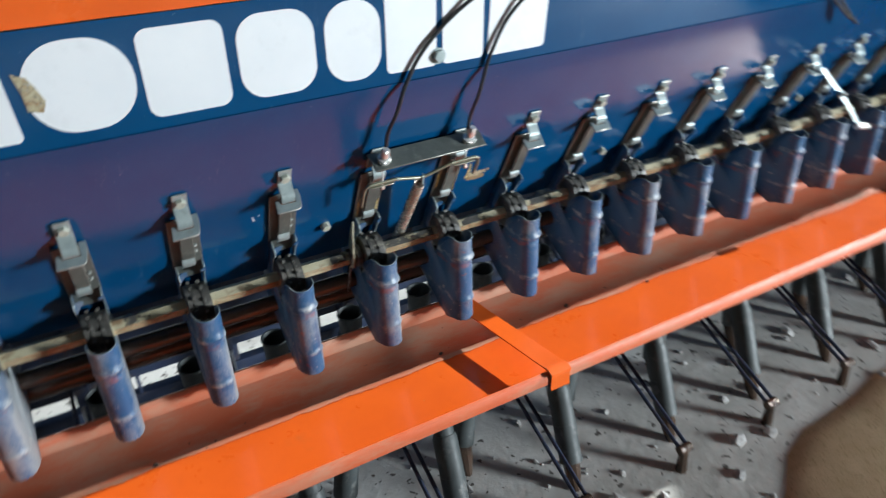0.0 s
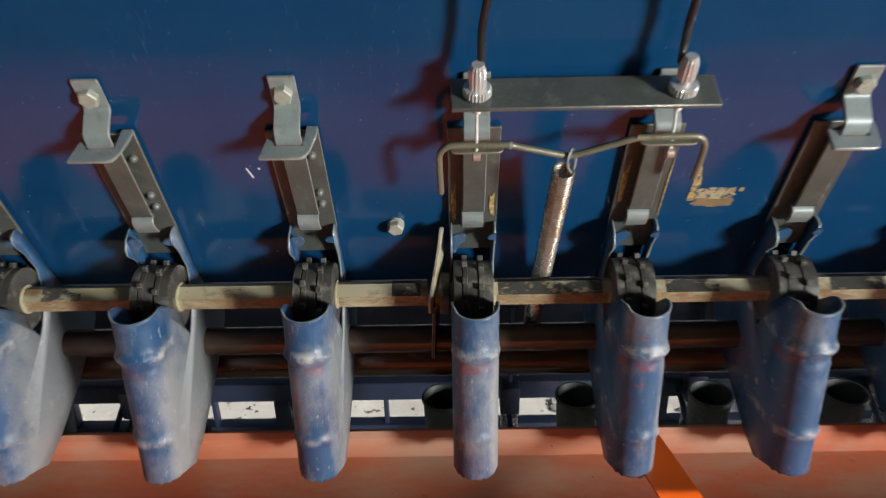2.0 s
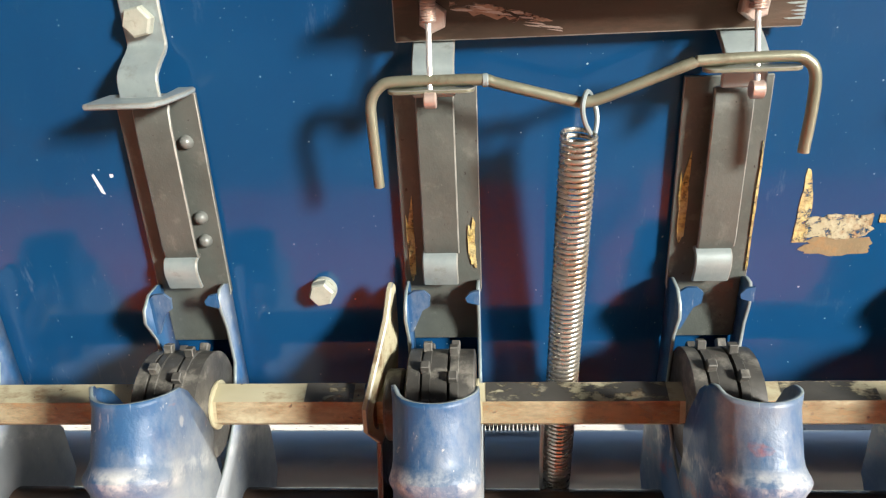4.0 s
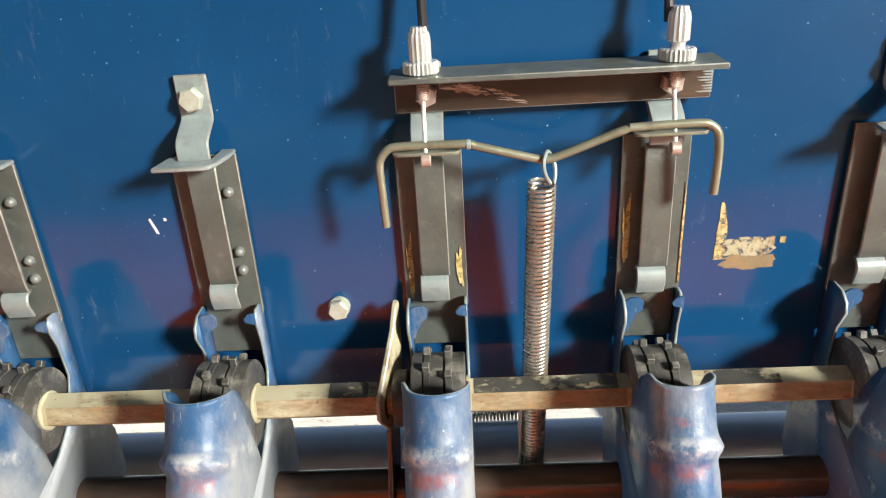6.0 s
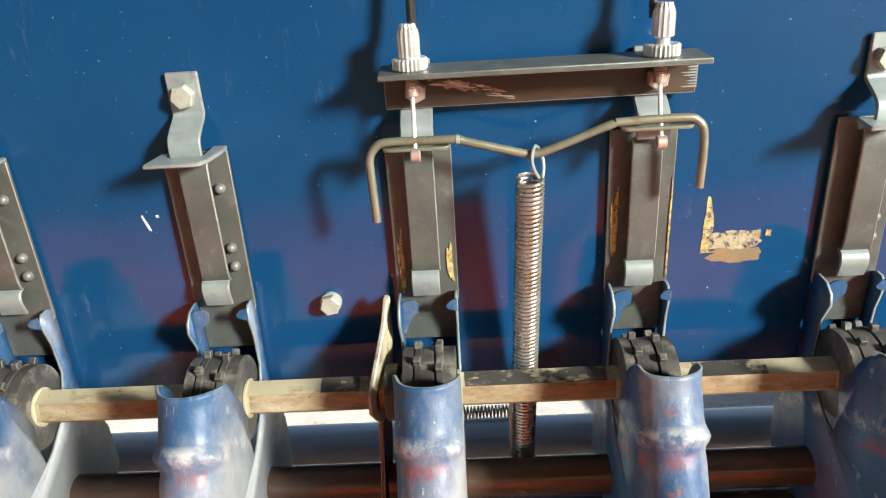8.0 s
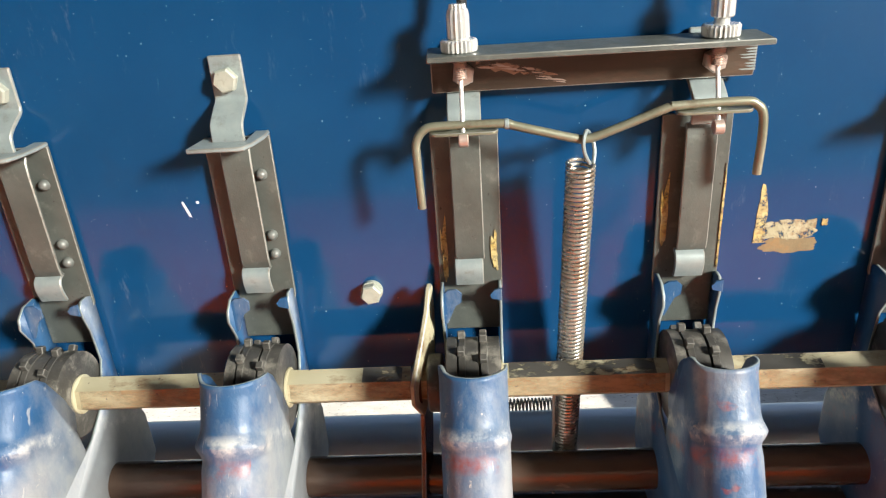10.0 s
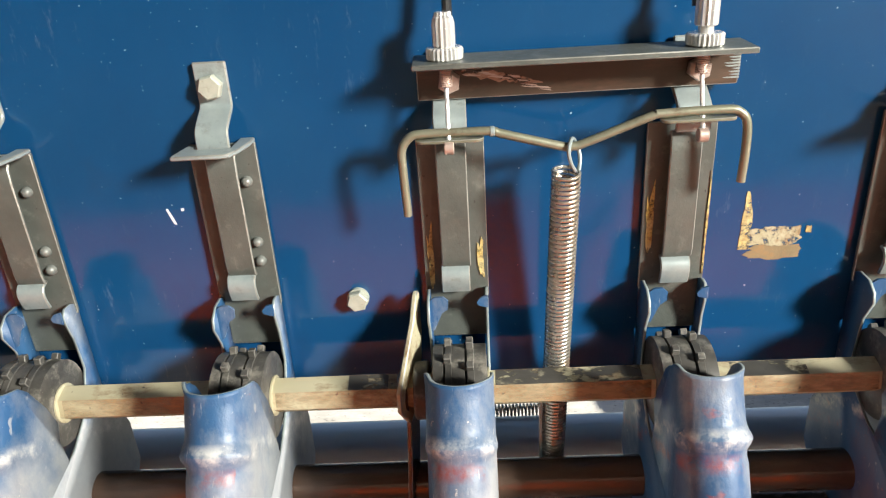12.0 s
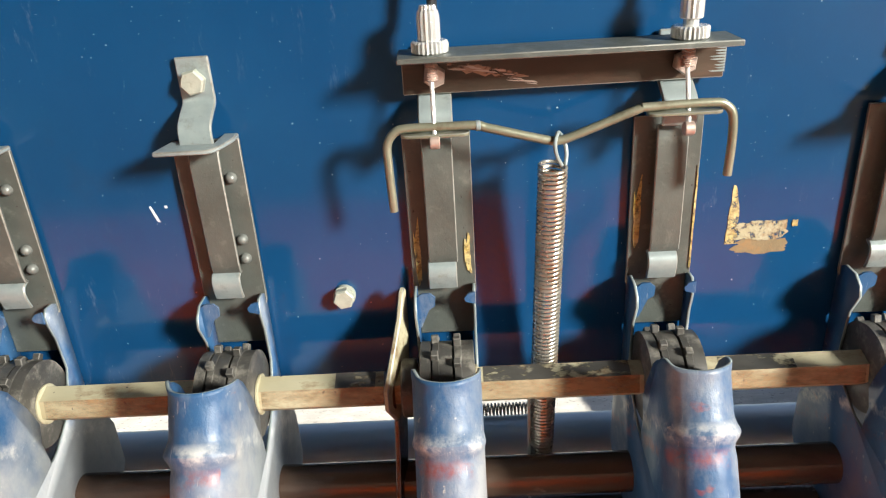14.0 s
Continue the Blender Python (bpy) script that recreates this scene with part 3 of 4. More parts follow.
def spout_mesh():
    """The bent sheet: two cheeks and a rounded front with two pressed beads."""
    bm = bmesh.new()
    n, m = 60, 18
    length = (B - A).length
    grid = []
    for i in range(n + 1):
        row = []
        for j in range(m + 1):
            th = math.pi * j / m
            front = math.sin(th)
            s0 = 0.0045 * front ** 1.3 - 0.003 * math.exp(-((th - 0.45) / 0.2) ** 2) * min(1, front * 3)
            s1 = length + 0.001 * math.sin(j * 2.7) * min(1, front * 3)
            s = s0 + (s1 - s0) * i / n
            bead = 0.0030 * math.exp(-((s - 0.034) / 0.0042) ** 2) - 0.0010 * math.exp(-((s - 0.042) / 0.003) ** 2) + 0.0022 * math.exp(-((s - 0.104) / 0.0038) ** 2)
            flare = 0.0012 * math.exp(-((s - s0) / 0.004) ** 2)
            r = HALF + (bead + flare) * min(1, front * 2)
            taper = 1 - 0.06 * s / length
            p = A + ALONG * s + OUT * (r * front)
            row.append(bm.verts.new((-r * math.cos(th) * (taper if 0 < j < m else 1), p.x, p.y)))
        grid.append(row)
    for i in range(n):
        for j in range(m):
            bm.faces.new((grid[i][j], grid[i][j + 1], grid[i + 1][j + 1], grid[i + 1][j]))
    for j, sx in ((0, -1), (m, 1)):
        rear = [bm.verts.new((sx * HALF, y, z)) for y, z in (LIP + EARS[sx] + REAR)[1:-1]]
        bm.faces.new(rear + [grid[i][j] for i in range(n, -1, -1)])
    return bm


def wheel_mesh():
    """The fluted feed wheel: stepped drum with two rows of studs."""
    y, z = SHAFT
    drum = turned([(0.010, -0.0150), (0.0235, -0.0150), (0.0250, -0.0143), (0.0250, -0.0092), (0.0246, -0.0089), (0.0222, -0.0089), (0.0222, -0.0080), (0.0250, -0.0078), (0.0252, -0.0046), (0.0247, -0.0043), (0.0247, 0.0026),
                   (0.0218, 0.0027), (0.0218, 0.0038), (0.0250, 0.0040), (0.0252, 0.0074), (0.0247, 0.0077), (0.0247, 0.0140), (0.0235, 0.0145), (0.010, 0.0145)], 40, 0, centre=(0, y, z))
    return drum


def stud_meshes():
    y, z = SHAFT
    studs = []
    for row, (x0, x1) in enumerate(((-0.0086, -0.0046), (0.0034, 0.0074))):
        for k in range(10):
            a = (k + 0.3 * row) * math.tau / 10
            b = box(x0, x1, 0.024, 0.0288, -0.0020, 0.0020)
            bevel(b, 0.0004, 1, 40, 1)
            bmesh.ops.transform(b, matrix=Matrix.Translation((0, y, z)) @ Matrix.Rotation(a, 4, "X"), verts=b.verts[:])
            studs.append(b)
    return studs


def metering_unit(with_bolt):
    u = thing("metering_unit", SLOPE, "seed metering unit with worn blue spout and black feed wheel", "metering unit", "metering units along the hopper")
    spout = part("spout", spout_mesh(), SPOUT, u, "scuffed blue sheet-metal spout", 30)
    mod = spout.modifiers.new("thickness", "SOLIDIFY")
    mod.thickness, mod.offset, mod.material_offset_rim = 0.0016, -1, 1
    spout.data.materials.append(ZINC)
    for tab in ([(-0.0168, -0.1215), (-0.0125, -0.1185), (-0.0080, -0.1185), (-0.0052, -0.1210), (-0.0056, -0.1262), (-0.0090, -0.1285), (-0.0112, -0.1335), (-0.0135, -0.1390), (-0.0168, -0.1405)], [(0.0168, -0.1186), (0.0128, -0.1196), (0.0106, -0.1222), (0.0112, -0.1244), (0.0168, -0.1260)]):
        part("folded_tab", plate(tab, 1, -0.0135, 0.0014, 0.0), SPOUT, spout)
    part("back_plate", plate([(-0.0178, -0.030), (0.0178, -0.030), (0.0178, -0.125), (0.0155, -0.132), (0.0155, -0.152), (-0.0155, -0.152), (-0.0155, -0.132), (-0.0178, -0.125)], 1, 0.0016, 0.0024, 0.0004), STEEL, u, "grey steel shutter plate")
    hang = plate([(-0.0168, -0.0262), (-0.0155, -0.0268), (0.0095, -0.0268), (0.0125, -0.0255), (0.0150, -0.0200), (0.0178, -0.0060), (0.0178, 0.0040), (0.0100, 0.0040), (0.0100, -0.0148), (-0.0082, -0.0148), (-0.0100, -0.0075), (-0.0140, -0.0075)], 2, -0.0300, 0.0024, 0.0006)
    if with_bolt:
        part("hanger_plate", hang, ZINC, u, "pale zinc flange notched for the strap")
    else:
        hang.free()
    path = smooth_path([(0.0035, 0.0122), (0.0035, -0.004), (0.0030, -0.0105), (-0.0040, -0.0150), (-0.0105, -0.0195), (-0.0120, -0.0245), (-0.0118, -0.0320)], 4)
    part("bolt_strap", ribbon(path, -0.0076, 0.0094, 0.0024), ZINC, u, "bent zinc strap")
    path = [(-0.0030, -0.0335), (-0.0048, -0.0365), (-0.0054, -0.0440), (-0.0052, -0.0980), (-0.0044, -0.1025), (-0.0024, -0.1045)]
    part("latch_strap", ribbon(path, -0.0076, 0.0084, 0.0022), STEEL, u, "grey steel spring strap")
    part("latch_lip", ribbon(smooth_path([(-0.0015, -0.1040), (-0.0058, -0.1060), (-0.0072, -0.1100), (-0.0064, -0.1145), (-0.0046, -0.1195)], 3), -0.0085, 0.0075, 0.0020), ZINC, u, "pale curled strap end")
    if with_bolt:
        for z in (-0.051, -0.0865, -0.098):
            part("rivet", turned([(0.0031, 0.0018), (0.0030, 0.0002), (0.0024, -0.0012), (0.0012, -0.0020), (0.0003, -0.0022)], 14, 1, centre=(0.0104, 0, z)), BARE, u)
        part("bolt", hex_head(0.0006, 0.0024, 0.0, 0.0113, 0.0050), BOLT, u, "dull zinc hex bolt")
    wheel = part("feed_wheel", wheel_mesh(), BLACK, u, "dusty black studded plastic wheel", 30)
    for b in stud_meshes():
        part("stud", b, BLACK, wheel, smooth=0)
    for x0, x1 in ((0.0145, 0.0160),):
        part("hub_disc", turned([(0.0108, x0), (0.0113, x0 + 0.0003), (0.0113, x1 - 0.0003), (0.0108, x1)], 32, 0, centre=(0, *SHAFT)), CREAM, wheel, "dusty cream plastic disc")
    return u


PITCH = 0.12
first = metering_unit(True)
first.matrix_world = SLOPE @ pose(-PITCH, 0, 0)
held = metering_unit(False)
rng = random.Random(7)
for k in range(-8, 15):
    wobble = pose(k * PITCH + rng.uniform(-0.0012, 0.0012), 0, 0)
    if k == 1:
        copy_thing(held, SLOPE @ pose(PITCH, 0, 0))
    elif k not in (-1, 0):
        copy_thing(first, SLOPE @ wobble)
# yellow paint left on the two units that carry the cable bar
for x, dx, z, w, h in ((0.0, -0.0140, -0.103, 0.0030, 0.032), (0.0, 0.0138, -0.102, 0.0034, 0.022), (PITCH, -0.0140, -0.086, 0.0034, 0.032), (PITCH, 0.0170, -0.090, 0.0010, 0.050)):
    ob = part("paint_smear", plate(ragged(x + dx, z, w, h, int(1000 * abs(dx)) + 1, 26, 0.5), 1, 0.0009, 0.0005), YELLOW, lower, "smear of old yellow paint", 0)
    ob.matrix_world = SLOPE

# ---- shafts ----
shaft = tagged(part("feed_shaft", turned([(0.0098, LEFT), (0.0102, LEFT + 0.002), (0.0102, RIGHT - 0.002), (0.0098, RIGHT)], 6, 0, centre=(0, *SHAFT), start=0.32), CREAM, None), "dusty cream hexagonal feed shaft running through the wheels", "shaft")
shaft.matrix_world = SLOPE
for x0, x1 in ((0.019, 0.098), (0.146, 0.186), (-0.062, -0.040), (0.27, 0.31), (-0.33, -0.30)):
    bm = turned([(0.01045, x0), (0.01045, x1)], 6, 0, centre=(0, *SHAFT), start=0.32)
    bmesh.ops.recalc_face_normals(bm, faces=bm.faces[:])
    bmesh.ops.delete(bm, geom=[f for f in bm.faces if f.normal.z < 0.3 or abs(f.normal.x) > 0.5], context="FACES")
    part("grease_smear", bm, GRIME, shaft, "black grease on the shaft")
# front facets: grime, and the tray's orange bounce put in as colour
for x0, x1 in [(k * 0.12 + 0.0175, k * 0.12 + (0.1025 if k != -1 else 0.0850)) for k in range(-5, 6)]:
    line = turned([(0.01035, x0), (0.01035, x1)], 6, 0, centre=(0, *SHAFT), start=0.32)
    bmesh.ops.recalc_face_normals(line, faces=line.faces[:])
    front = max((f for f in line.faces if abs(f.normal.x) < 0.5), key=lambda f: -f.normal.y * 0.9 + f.normal.z * 0.1)
    bmesh.ops.delete(line, geom=[f for f in line.faces if f is not front], context="FACES")
    part("grime_line", line, GRIMEBOUNCE, shaft, "brown grime on the shaft, the tray's orange reflection painted in")
pipe = tagged(part("shutter_pipe", turned([(0.011, LEFT), (0.012, LEFT + 0.002), (0.012, RIGHT - 0.002), (0.011, RIGHT)], 28, 0, centre=(0, -0.027, -0.2360)), RUSTPIPE, None), "rusty brown round pipe below the feed shaft", "pipe")
pipe.matrix_world = SLOPE
lev = thing("shaft_lever", SLOPE @ pose(-0.0290, -0.030, 0, 0, 0, -14), "dirty cream lever plate with a rusty tail on the feed shaft", "lever")
part("blade", plate([(0.020, -0.1180), (0.0235, -0.1165), (0.0255, -0.1190), (0.0250, -0.1440), (0.0200, -0.1620), (0.0120, -0.1780), (-0.0060, -0.1850), (-0.0180, -0.1700), (-0.0175, -0.1580), (0.0, -0.1420), (0.0130, -0.1300)], 0, -0.0014, 0.0028, 0.0006), CREAM, lev, "chipped cream-painted blade")
part("tail", plate([(0.0118, -0.1784), (-0.0062, -0.1854), (-0.0100, -0.2100), (-0.0160, -0.2380), (-0.0100, -0.2440), (-0.0010, -0.2380), (0.0070, -0.2050)], 0, -0.0014, 0.0028, 0.0006), RUSTPIPE, lev, "rusty brown tail")
for x0, x1, r, mat, label in ((-0.0258, -0.0175, 0.0162, BLACK, "dusty black bearing collar beside the lever"), (-0.0350, -0.0294, 0.0122, RUSTPIPE, "rusty brown boss beside the lever")):
    ob = tagged(part("shaft_collar", turned([(r - 0.001, x0), (r, x0 + 0.001), (r, x1 - 0.001), (r - 0.001, x1)], 28, 0, centre=(0, *SHAFT)), mat, None), label, "collar")
    ob.matrix_world = SLOPE

# ---- cable bar, adjusters, rod and spring ----
bar = thing("cable_bar", SLOPE @ pose(0.0, 0.0, 0.0065), "brown-grey steel angle bar across two metering units", "bar")
part("top_flange", plate([(-0.0156, 0.0005), (0.1440, 0.0005), (0.1425, -0.0285), (-0.0148, -0.0285)], 2, 0.0008, 0.0028, 0.0005), STEEL, bar, "grey steel flange")
part("upright_leg", plate([(-0.0145, 0.0008), (0.1440, 0.0008), (0.1432, -0.0178), (-0.0145, -0.0183)], 1, -0.0035, 0.0030, 0.0005), BARSTEEL, bar, "scratched brown steel leg")
arc = [(0.008 + 0.040 * u, -0.0035 - 0.0085 * u ** 1.8) for u in np.linspace(0, 1, 14)]
under = [(x, z - 0.0045 * math.sin(math.pi * min(1, 0.12 + u)) ** 0.7 * (1 + 0.25 * math.sin(37 * u)) - 0.0002) for (x, z), u in zip(arc, np.linspace(0, 0.88, 14))]
part("bare_scratch", plate(arc + under[::-1], 1, -0.00378, 0.0002), SCRATCH, bar, "coppery crescent scratch", 0)
rng = random.Random(31)
for i in range(14):
    x = 0.010 + 0.0026 * i + rng.uniform(-0.002, 0.002)
    z = -0.0050 - 0.00022 * i * i * 0.28 + rng.uniform(-0.0014, 0.0008)
    w, h = rng.uniform(0.004, 0.009), rng.uniform(0.0003, 0.0009)
    part("bare_scratch", plate(((x, z), (x + w, z - 0.10 * w), (x + w * 1.2, z - 0.22 * w), (x + 0.3 * w, z - h)), 1, -0.0038, 0.0002), COPPER, bar, smooth=0)
for i in range(9):
    z, x = -0.0032 - 0.0014 * i, 0.1370 + rng.uniform(-0.002, 0.003)
    part("brush_mark", plate(((x, z), (0.1436, z + 0.0004), (0.1436, z - 0.0006), (x + 0.002, z - 0.0005)), 1, -0.0038, 0.0002), ZINC, bar, smooth=0)



def adjuster(x, lift):
    a = thing("cable_adjuster", SLOPE @ pose(x, -0.0155, 0.0102), "shiny knurled cable adjuster on the angle bar", "cable adjuster", "cable adjusters")
    part("knurled_flange", turned([(0.0082, 0), (0.0088, 0.0006), (0.0088, 0.0050), (0.0080, 0.0058)], teeth=26, depth=0.0006), CHROME, a, "knurled nickel flange", 20)
    part("barrel", turned([(0.0048, 0.0058 + lift), (0.0054, 0.0064 + lift), (0.0054, 0.0162 + lift), (0.0048, 0.0190 + lift), (0.0042, 0.0196 + lift), (0.0038, 0.0215 + lift)], teeth=14, depth=0.00045), CHROME, a, "fluted nickel barrel", 20)
    part("neck", turned([(0.0036, 0.0056), (0.0036, 0.0062 + lift)], 16), CHROME, a)
    thread = [(0.0033 if i % 2 else 0.0028, -0.0130 + 0.0005 * i) for i in range(26)]
    part("threaded_end", turned(thread, 16), COPPER, a, "copper-toned thread", 0)
    part("lock_nut", hex_head(0.0012, 0.0108, -0.0125, 0.0100, 0.0060, 1, -1, 0.4), COPPER, a, "copper-toned hex nut", 20)
    wire = [(0.00004 * math.cos(i * 1.3), 0.00004 * math.sin(i * 1.3) - 0.010 * i / 24, -0.0130 - 0.0280 * i / 24) for i in range(25)]
    part("inner_wire", tube(wire, 0.0011, 8), WIRE, a, "bare twisted wire")
    part("wire_nipple", turned([(0.0030, -0.0024), (0.0034, -0.0020), (0.0034, 0.0020), (0.0030, 0.0024)], 16, 0, centre=(0, -0.0095, -0.0405)), COPPER, a, "pale pinkish wire nipple")
    return a


adjuster(0.0004, 0.0)
adjuster(0.1216, 0.0030)

for pts, label in (
        (((0.0025, -0.0222, 0.741), (0.0030, -0.0300, 0.764), (0.0085, -0.0440, 0.792), (0.0205, -0.0520, 0.829), (0.0430, -0.0540, 0.8625), (0.0830, -0.0560, 0.8965), (0.130, -0.0580, 0.923), (0.21, -0.0600, 0.941), (0.31, -0.0600, 0.940), (0.41, -0.0590, 0.924), (0.545, -0.0600, 0.897), (0.70, -0.068, 0.862), (0.82, -0.065, 0.79)), "thin black control cable arching over the blue sheet"),
        (((0.1180, -0.0218, 0.740), (0.1175, -0.0300, 0.764), (0.1195, -0.0440, 0.794), (0.1310, -0.0520, 0.842), (0.1570, -0.0540, 0.886), (0.199, -0.0580, 0.921), (0.258, -0.0640, 0.944), (0.34, -0.0660, 0.944), (0.43, -0.0650, 0.929), (0.565, -0.0650, 0.900), (0.72, -0.072, 0.862), (0.84, -0.068, 0.78)), "thin black control cable beside its twin")):
    pts = [(x, max(y, -0.0550 if z > 0.92 else -0.0490), z) for x, y, z in pts]
    tagged(part("control_cable", tube(smooth_path(pts, 8), 0.0024, 10), CABLE, None), label, "cable", "control cables")

ROD_Y = -0.0225
rod_pts = [(-0.0225, ROD_Y + 0.001, -0.0660), (-0.0231, ROD_Y, -0.0409), (-0.0227, ROD_Y, -0.0308), (-0.0186, ROD_Y, -0.0250), (-0.0129, ROD_Y, -0.0236), (0.0022, ROD_Y, -0.0236), (0.0207, ROD_Y, -0.0238), (0.0267, ROD_Y, -0.0255), (0.0539, ROD_Y, -0.0328),
           (0.0600, ROD_Y, -0.0335), (0.0675, ROD_Y, -0.0316), (0.0966, ROD_Y, -0.0208), (0.1019, ROD_Y, -0.0196), (0.1320, ROD_Y, -0.0190), (0.1390, ROD_Y, -0.0206), (0.1428, ROD_Y, -0.0256), (0.1437, ROD_Y, -0.038), (0.1436, ROD_Y + 0.001, -0.0559)]
rod = thing("balance_rod", SLOPE, "bent steel rod hung from two cable ends", "rod")
part("rod", tube(smooth_path(rod_pts, 6), 0.0022, 12), RODSTEEL, rod, "bent tarnished steel rod")
for x0, x1, z in ((-0.0161, 0.0175, -0.0270), (0.1020, 0.1378, -0.0228)):
    part("clip_plate", plate([(c[0], c[1]) for c in blob(x1 - x0, 0.0085, (x0 + x1) / 2, ROD_Y + 0.0005, 0.0040, 0, 6)], 2, z - 0.0010, 0.0016, 0.0003), RODSTEEL, rod, "small oval steel plate")
part("weld_ring", turned([(0.0022, -0.0012), (0.0026, -0.0008), (0.0026, 0.0008), (0.0022, 0.0012)], 14, 0, centre=(0.0215, ROD_Y, -0.0240)), ZINC, rod)

spring = thing("tension_spring", SLOPE, "long steel tension spring hooked on the bent rod", "spring")
S0, S1 = Vector((0.0574, -0.0225, -0.0455)), Vector((0.0533, -0.0050, -0.2380))
axis = (S1 - S0)
turns, per = 77, 14
e1 = axis.normalized().orthogonal().normalized()
e2 = axis.normalized().cross(e1)
coil = [S0 + axis * (i / (turns * per)) + 0.0067 * (math.cos(i * math.tau / per) * e1 + math.sin(i * math.tau / per) * e2) for i in range(turns * per + 1)]
part("coil", tube(coil, 0.00095, 6), SPRINGSTEEL, spring, "close-wound steel coil", 60)
# the last turn rises behind the rod, over it and down in front
hook = [S0 + Vector(p) for p in ((0.0064, 0.0015, -0.0008), (0.0071, 0.0030, 0.0040), (0.0066, 0.0042, 0.0085), (0.0045, 0.0040, 0.0135), (0.0024, 0.0, 0.0158), (0.0007, -0.0036, 0.0128), (0.0006, -0.0044, 0.0088), (0.0018, -0.0042, 0.0045), (0.0040, -0.0030, 0.0003))]
part("end_loop", tube(smooth_path(hook, 5), 0.0010, 8), ZINC, spring, "round wire loop")
part("tail_link", box(0.0446, 0.0464, -0.0135, -0.0120, -0.325, -0.190, 0.0004), ZINC, spring, "pale flat link at the spring's foot")

# ---- calibration tray ----
tray = thing("seed_tray", Matrix(), "long orange sheet-metal tray, dusty inside, under the spouts", "tray")
prof = [(0.040, 0.402), (0.038, 0.4285), (0.0335, 0.4300), (0.0305, 0.4265), (0.0290, 0.4075), (0.0200, 0.4045), (0.0125, 0.4020), (-0.006, 0.3960), (-0.020, 0.3935), (-0.044, 0.3930), (-0.146, 0.3975), (-0.152, 0.3995), (-0.1765, 0.4260), (-0.1785, 0.4320), (-0.1810, 0.4360), (-0.1850, 0.4350), (-0.1870, 0.4310), (-0.1875, 0.4190), (-0.1845, 0.4160)]
part("lip", ribbon(prof[14:], LEFT + 0.05, RIGHT - 0.05, 0.0018, 0.0), LIPRED, tray, "dusty rolled front lip, its shade painted in", 25)
part("trough", ribbon(prof[9:15], LEFT + 0.05, RIGHT - 0.05, 0.0018, 0.0), ORANGE, tray, "orange enamelled slope and lip", 25)
part("dusty_bed", ribbon(prof[:10], LEFT + 0.05, RIGHT - 0.05, 0.0018, 0.0), DUSTSHADE, tray, "dust-covered red-orange bed with the hopper's shade painted in", 25)
# the dust and the painted hopper shade end in an uneven edge on the clean slope
edge = bmesh.new()
rng = random.Random(17)
reach, before = 0.0, None
for k in range(421):
    x = LEFT + 0.051 + (RIGHT - LEFT - 0.102) * k / 420
    reach = max(0.0, min(0.0075, reach + rng.uniform(-0.0016, 0.0016)))
    pair = [edge.verts.new((x, y, 0.3930 + 0.0441 * max(0.0, -0.044 - y) + 0.0022)) for y in (-0.0430, -0.0462 - reach)]
    if before:
        edge.faces.new((before[0], before[1], pair[1], pair[0]))
    before = pair
part("dust_edge", edge, DUSTSHADE, tray, "ragged edge of settled dust and painted shade", 0)


def strap(x0, x1):
    bm = bmesh.new()
    w = 0.0155
    path = [(x0 + 0.001, 0.0400, 0.413), (x0, 0.0400, 0.4300), (x0, 0.034, 0.4320)] + [(x0 + (x1 - x0) * u, 0.034 - 0.214 * u, 0.4320 + 0.006 * u) for u in (0.25, 0.5, 0.75)] + [(x1, -0.182, 0.4385), (x1 + 0.001, -0.1895, 0.4350), (x1 + 0.002, -0.1900, 0.4090)]
    rows = []
    for x, y, z in path:
        rows.append([bm.verts.new((x + s * w, y, z)) for s in (-1, 1)])
    for a, b in zip(rows, rows[1:]):
        bm.faces.new((a[0], a[1], b[1], b[0]))
    ob = part("tray_strap", bm, ORANGE, tray, "orange flat strap hooked over the lip", 0)
    mod = ob.modifiers.new("thickness", "SOLIDIFY")
    mod.thickness, mod.offset = 0.0022, 1
    return ob


ob = strap(0.132, 0.169)
part("clip", ribbon([(-0.178, 0.4418), (-0.186, 0.4420), (-0.1930, 0.4390), (-0.1938, 0.4345)], 0.152, 0.186, 0.0016), ORANGE, ob, "folded orange clip")

clods = bmesh.new()
rng = random.Random(9)
for k in range(46):
    x, y = rng.uniform(-0.75, 1.2), rng.uniform(-0.055, -0.026)
    r = 0.0010 + 0.0032 * rng.random() ** 4
    made = bmesh.ops.create_icosphere(clods, subdivisions=1, radius=r)["verts"]
    for v in made:
        v.co = Vector((x + v.co.x * rng.uniform(1.0, 1.5), y + v.co.y * rng.uniform(0.8, 1.2), 0.3945 + 0.4 * r + v.co.z * 0.7))
tagged(part("tray_debris", clods, CLOD, None, smooth=0), "small dark dirt clods lying in the tray", "dirt", "", "stuff")

# ---- frame and seed tubes below ----
tagged(part("frame_tube", turned([(0.030, LEFT), (0.032, LEFT + 0.004), (0.032, RIGHT - 0.004), (0.030, RIGHT)], 32, 0, centre=(0, 0.35, 0.437)), DARKPIPE, None), "greasy grey round frame tube behind the feed shaft", "frame tube")
lying = [(-0.004 + 0.084 * i / 288, 0.350 + 0.0055 * math.cos(i * math.tau / 12), 0.4756 + 0.0055 * math.sin(i * math.tau / 12)) for i in range(289)]
tagged(part("lying_spring", tube(lying, 0.0010, 6), SPRINGSTEEL, None, smooth=60), "short steel coil spring lying on the grey frame tube", "spring")
tagged(part("frame_bar", box(LEFT, RIGHT, 0.33, 0.37, 0.238, 0.266, 0.003), NAVY, None), "dark painted frame bar under the hopper", "frame bar")
